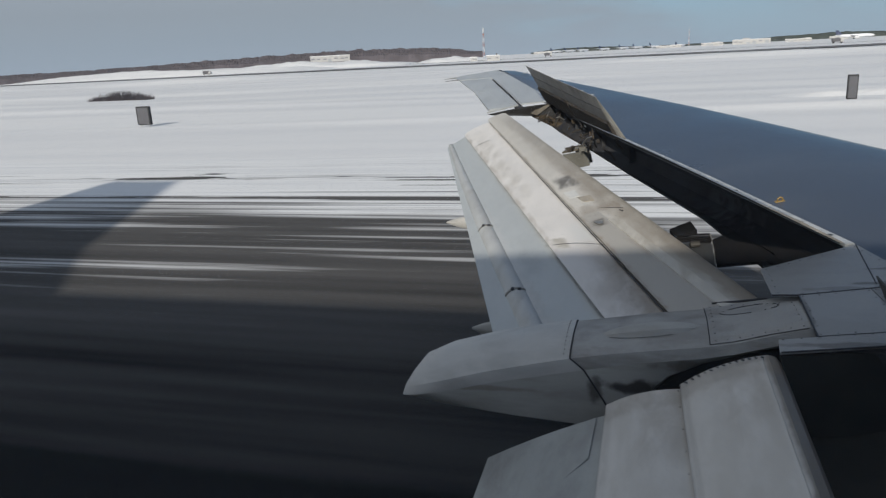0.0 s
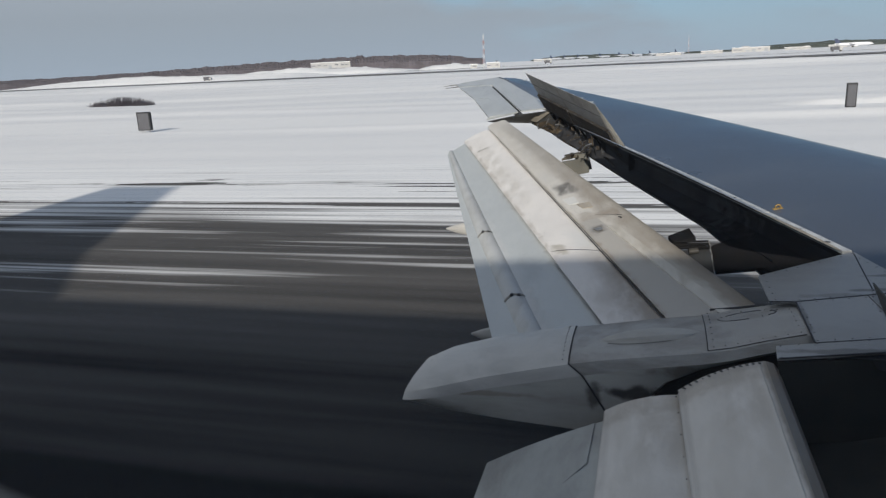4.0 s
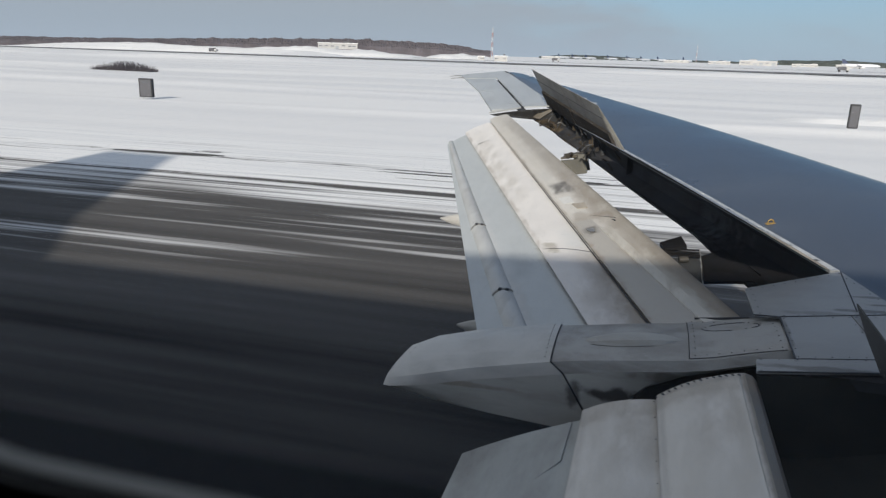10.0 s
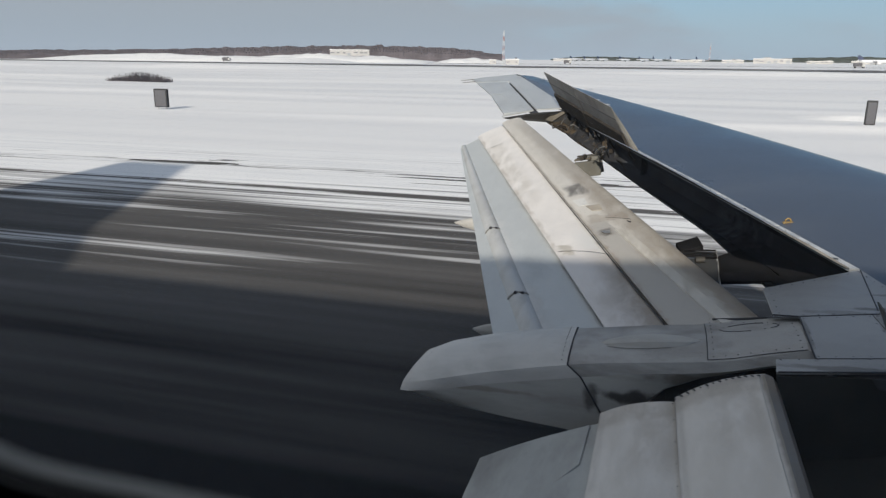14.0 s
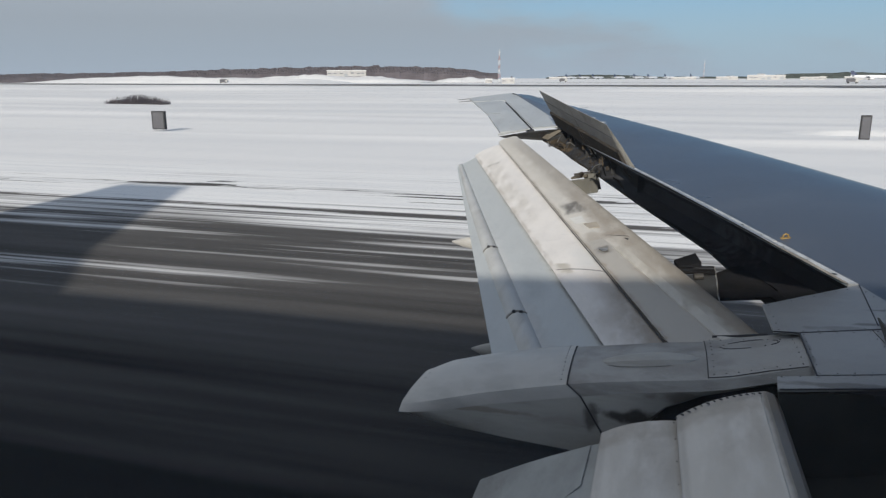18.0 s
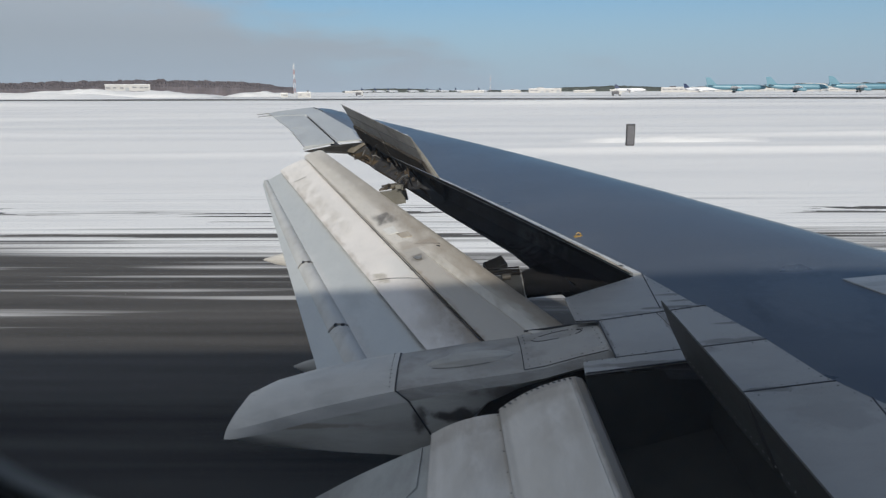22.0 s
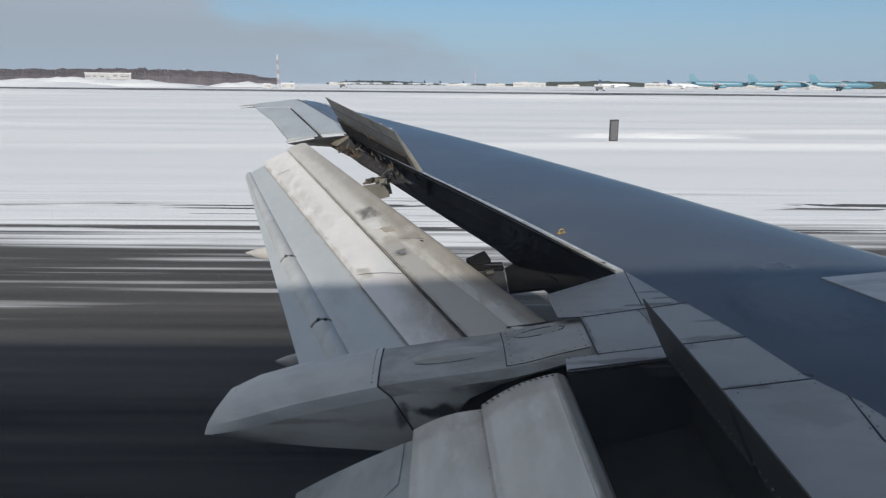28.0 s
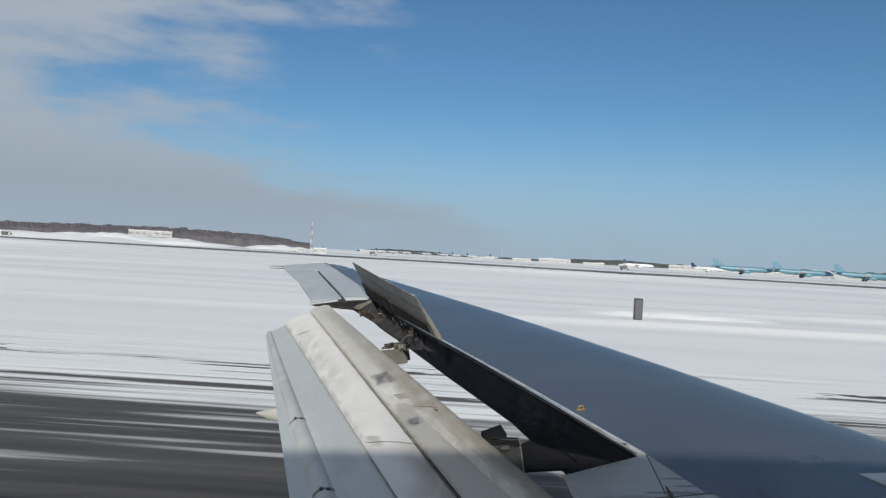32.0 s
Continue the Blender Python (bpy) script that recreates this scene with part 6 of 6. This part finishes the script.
def building(az, dist, wide, deep, high, label, floors=1, bays=6, z0=-0.05, name="airport_building"):
    """A plain flat-roofed building with its own windows."""
    th = thing(name, label, "building", polar(az, dist, z0))
    th.rotation_euler = (0, 0, radians(-az))
    high *= 0.8
    part("wall", box((-wide / 2, -deep / 2, 0), (wide / 2, deep / 2, high)), M_CONC, th)
    part("roof", box((-wide / 2 - 0.3, -deep / 2 - 0.3, high), (wide / 2 + 0.3, deep / 2 + 0.3, high + 0.5)), M_SNOW, th, "snow-covered flat roof")
    rnd = random.Random(f"{az:.1f}")
    for k in range(1 + int(wide / 30)):
        bx, bw, bh = rnd.uniform(-0.38, 0.30) * wide, rnd.uniform(0.08, 0.2) * wide, rnd.uniform(0.12, 0.3) * high
        part("roof_block", box((bx, -deep * 0.3, high + 0.5), (bx + bw, deep * 0.3, high + 0.5 + bh)), rnd.choice((M_CONC, M_CLAD, M_ROOF)), th)
    wp = wide / bays
    for b in range(bays):
        x = -wide / 2 + wp * (b + rnd.uniform(0.35, 0.65))
        if rnd.random() < 0.35:
            part("door", box((x - wp * 0.3, -deep / 2 - 0.12, 0.0), (x + wp * 0.3, -deep / 2 - 0.02, high * rnd.uniform(0.45, 0.7))), M_CLAD, th, "large grey shed door")
            continue
        for fl in range(floors):
            zc = high * (fl + rnd.uniform(0.5, 0.6)) / floors
            part("window", box((x - wp * rnd.uniform(0.2, 0.42), -deep / 2 - 0.12, zc - high / floors * 0.09), (x + wp * rnd.uniform(0.2, 0.42), -deep / 2 - 0.02, zc + high / floors * 0.09)), M_WIN, th)
    return th


building(-23.9, 662, 34, 18, 6.0, "pale flat-roofed building on a snow heap", 1, 7, 5.2)
building(7.2, 1300, 56, 30, 9.0, "low white hangar across the airfield", 1, 6)
building(4.6, 1320, 34, 20, 6.0, "small pale airport shed", 1, 5)
building(10.2, 1280, 36, 24, 5.0, "low pale service building", 1, 6)
building(17.5, 1250, 72, 36, 9.5, "long white cargo building across the airfield", 1, 8)
building(22.4, 1500, 60, 30, 7.0, "low grey terminal building", 1, 8)
building(26.5, 1500, 150, 40, 14.0, "long dark-windowed terminal far off", 2, 10)
building(-11.4, 520, 9, 5, 4.2, "small white equipment hut beside the mast", 1, 2)
building(-12.9, 560, 5, 4, 3.4, "small white equipment cabin", 1, 1)


for az, dist, wide, high, floors, text in ((-7.6, 1650, 40, 6, 1, "low pale shed at the field's far edge"), (1.6, 1500, 46, 5, 1, "long low pale shed at the field's far edge"),
                                           (13.0, 1420, 44, 6, 1, "grey hangar beyond the parked jets"), (20.2, 1450, 30, 5, 1, "small grey store beyond the parked jets"),
                                           (24.8, 1500, 54, 8, 2, "two-storey pale office block"), (28.0, 1460, 50, 6, 1, "low grey freight shed"), (36.0, 1480, 80, 9, 2, "wide pale terminal wing"),
                                           (40.5, 1500, 60, 7, 1, "low freight shed with grey doors")):
    building(az, dist, wide, 24, high, text, floors, max(4, int(wide / 8)))


def lattice_mast(az, dist, high, wide, label, bands=7):
    """A guyless lattice tower in red and white bands."""
    th = thing("lattice_mast", label, "radio mast", polar(az, dist, -0.05))
    for k in range(bands):
        z0, z1 = high * k / bands, high * (k + 1) / bands
        w0, w1 = wide * (1 - 0.5 * k / bands), wide * (1 - 0.5 * (k + 1) / bands)
        bm = bmesh.new()
        c0 = [(-w0, -w0, z0), (w0, -w0, z0), (w0, w0, z0), (-w0, w0, z0)]
        c1 = [(-w1, -w1, z1), (w1, -w1, z1), (w1, w1, z1), (-w1, w1, z1)]
        for i in range(4):
            tube([c0[i], c1[i]], 0.075, 5, bm)
            tube([c0[i], c1[(i + 1) % 4]], 0.06, 4, bm)
            tube([c1[i], c1[(i + 1) % 4]], 0.06, 4, bm)
        part("mast_section", bm, M_ORANGE if k % 2 else M_SIGNW, th)
    part("aerial", tube([(0, 0, high), (0, 0, high * 1.08)], 0.08, 5), M_SIGNW, th)
    return th


lattice_mast(-12.1, 520, 22.0, 0.7, "red and white banded lattice mast on the airfield")
lattice_mast(3.0, 1100, 26.0, 0.8, "slender far lattice mast")


def jet(az, dist, heading, body, tail, label, length=44.0, name="parked_jet"):
    """A parked airliner seen across the field: tube, wings, tail, engines, wheels."""
    k = length / 44.0
    th = thing(name, label, "airliner", polar(az, dist, -0.03), "parked jets across the airfield")
    th.rotation_euler = (0, 0, radians(heading))
    th.scale = (k, k, k)
    prof = ((-22, 0.3, 5.2), (-19, 0.9, 5.0), (-14, 1.7, 4.5), (-8, 2.0, 4.2), (12, 2.0, 4.2), (17, 1.8, 4.1), (20.5, 1.1, 3.8), (22, 0.2, 3.5))
    part("body", loft([[(x, r * math.cos(a), z + r * math.sin(a)) for a in (q * math.pi / 6 for q in range(12))] for x, r, z in prof]), body, th, smooth=True)
    part("tail_fin", loft([[(-21, -0.2, 5.6), (-21, 0.2, 5.6), (-13.5, 0.2, 5.9), (-13.5, -0.2, 5.9)], [(-22.3, -0.1, 11.6), (-22.3, 0.1, 11.6), (-19.0, 0.1, 11.6), (-19.0, -0.1, 11.6)]]), tail, th)
    for sgn in (-1, 1):
        part("wing", loft([[(4, 1.5 * sgn, 3.2), (-4, 1.5 * sgn, 3.1), (-4, 1.5 * sgn, 3.5), (4, 1.5 * sgn, 3.8)], [(-4.5, 19 * sgn, 5.0), (-7, 19 * sgn, 5.0), (-7, 19 * sgn, 5.15), (-4.5, 19 * sgn, 5.2)]]), M_JETW, th)
        part("tailplane", loft([[(-16, 0.8 * sgn, 5.2), (-20, 0.8 * sgn, 5.2), (-20, 0.8 * sgn, 5.4), (-16, 0.8 * sgn, 5.5)], [(-20, 7 * sgn, 5.9), (-22, 7 * sgn, 5.9), (-22, 7 * sgn, 6.0), (-20, 7 * sgn, 6.05)]]), body, th)
        part("engine", tube([(4.5, 6.5 * sgn, 2.2), (3.5, 6.5 * sgn, 2.2), (1.0, 6.5 * sgn, 2.3), (-0.5, 6.5 * sgn, 2.35)], 1.1, 10, radii=[1.05, 1.2, 1.05, 0.6]), body, th)
        part("wheels", tube([(-1, 2.6 * sgn - 0.5, 0.75), (-1, 2.6 * sgn + 0.5, 0.75)], 0.75, 12), M_RUBBER, th)
        part("gear_leg", tube([(-1, 2.6 * sgn, 0.75), (-1, 2.4 * sgn, 3.4)], 0.18, 6), M_METAL, th)
    part("nose_gear", tube([(16.5, 0, 0.05), (16.5, 0, 2.6)], 0.22, 6), M_METAL, th)
    return th


jet(21.0, 960, -8, M_TEAL, M_TEAL, "pale teal jet parked across the airfield", 70)
jet(25.0, 960, -8, M_TEAL, M_TEAL, "pale teal jet parked across the airfield", 70)
jet(28.9, 960, -8, M_TEAL, M_TEAL, "pale teal jet parked across the airfield", 70)
jet(18.6, 1180, -30, M_JETW, M_NAVY, "white jet with a dark tail parked across the airfield", 50)
jet(13.6, 1180, -10, M_JETW, M_NAVY, "white jet with a navy tail parked across the airfield", 48)
for a in (-6.6, -5.6, -4.6, -3.0, -1.6, -0.6, 0.6, 2.4):
    jet(a, 1700, 60, M_JETW, M_NAVY, "distant white jet with a dark tail", 44)


def truck(az, dist, label):
    th = thing("service_truck", label, "truck", polar(az, dist, 0.10), "service vehicles")
    part("cargo_box", box((-3.2, -1.2, 0.9), (1.4, 1.2, 3.0), 0.08), M_ROOF, th)
    part("cab", box((1.5, -1.1, 0.7), (3.2, 1.1, 2.4), 0.15), M_CONC, th)
    for x in (-2.2, 2.3):
        for y in (-1.1, 1.1):
            part("wheel", tube([(x, y - 0.15, 0.45), (x, y + 0.15, 0.45)], 0.45, 12), M_RUBBER, th)


truck(-7.2, 640, "dark service truck on the far taxiway")
truck(12.6, 520, "dark service truck on the far taxiway")
truck(-33, 600, "dark service truck on the far taxiway")


def airfield_sign(x, y, w, h, label, legs=2):
    """A low sign box on short posts, its face unlettered."""
    z = snow_height(x, y) - 0.02
    th = thing("airfield_sign", label, "sign", (x, y, z), "signs beside the runway")
    part("sign_box", box((-w / 2, -0.12, 0.15), (w / 2, 0.12, 0.15 + h), 0.02), M_DARK, th, "matt black box")
    part("sign_face", box((-w * 0.4, -0.128, 0.22), (w * 0.4, -0.118, 0.15 + h * 0.93), 0.003), M_ROOF, th, "dark grey plain face")
    for k in range(legs):
        lx = (-0.3 + 0.6 * k / max(1, legs - 1)) * w
        part("post", tube([(lx, 0, -0.1), (lx, 0, 0.16)], 0.03, 8), M_METAL, th)


airfield_sign(-35.86, 46.47, 1.15, 1.35, "black box sign standing in the snow")
airfield_sign(11.7, 47.8, 0.55, 1.4, "narrow dark upright sign standing in the snow")


def bush(x, y, w, h, label):
    """A leafless bush: many thin twigs fanned from its root."""
    rnd = random.Random(f"{x:.0f}")
    z = snow_height(x, y) - 0.05
    th = thing("bush", label, "bush", (x, y, z))
    bm = bmesh.new()
    for _ in range(620):
        bx = rnd.uniform(-w / 2, w / 2)
        by = rnd.uniform(-1.2, 1.2)
        k = 1 - (2 * bx / w) ** 2 * 0.6
        tx, ty, tz = bx + rnd.uniform(-0.5, 0.5), by + rnd.uniform(-0.4, 0.4), h * k * rnd.uniform(0.35, 1.0)
        tube([(bx, by, 0), ((bx + tx) / 2 + rnd.uniform(-0.1, 0.1), (by + ty) / 2, tz * 0.55), (tx, ty, tz)], 0.03, 3, bm, radii=[0.05, 0.04, 0.015])
    tagged(part("twig_mass", bm, M_BARK, th), kind="stuff")


bush(-81, 100, 11, 1.7, "broad leafless bush standing in the snow")
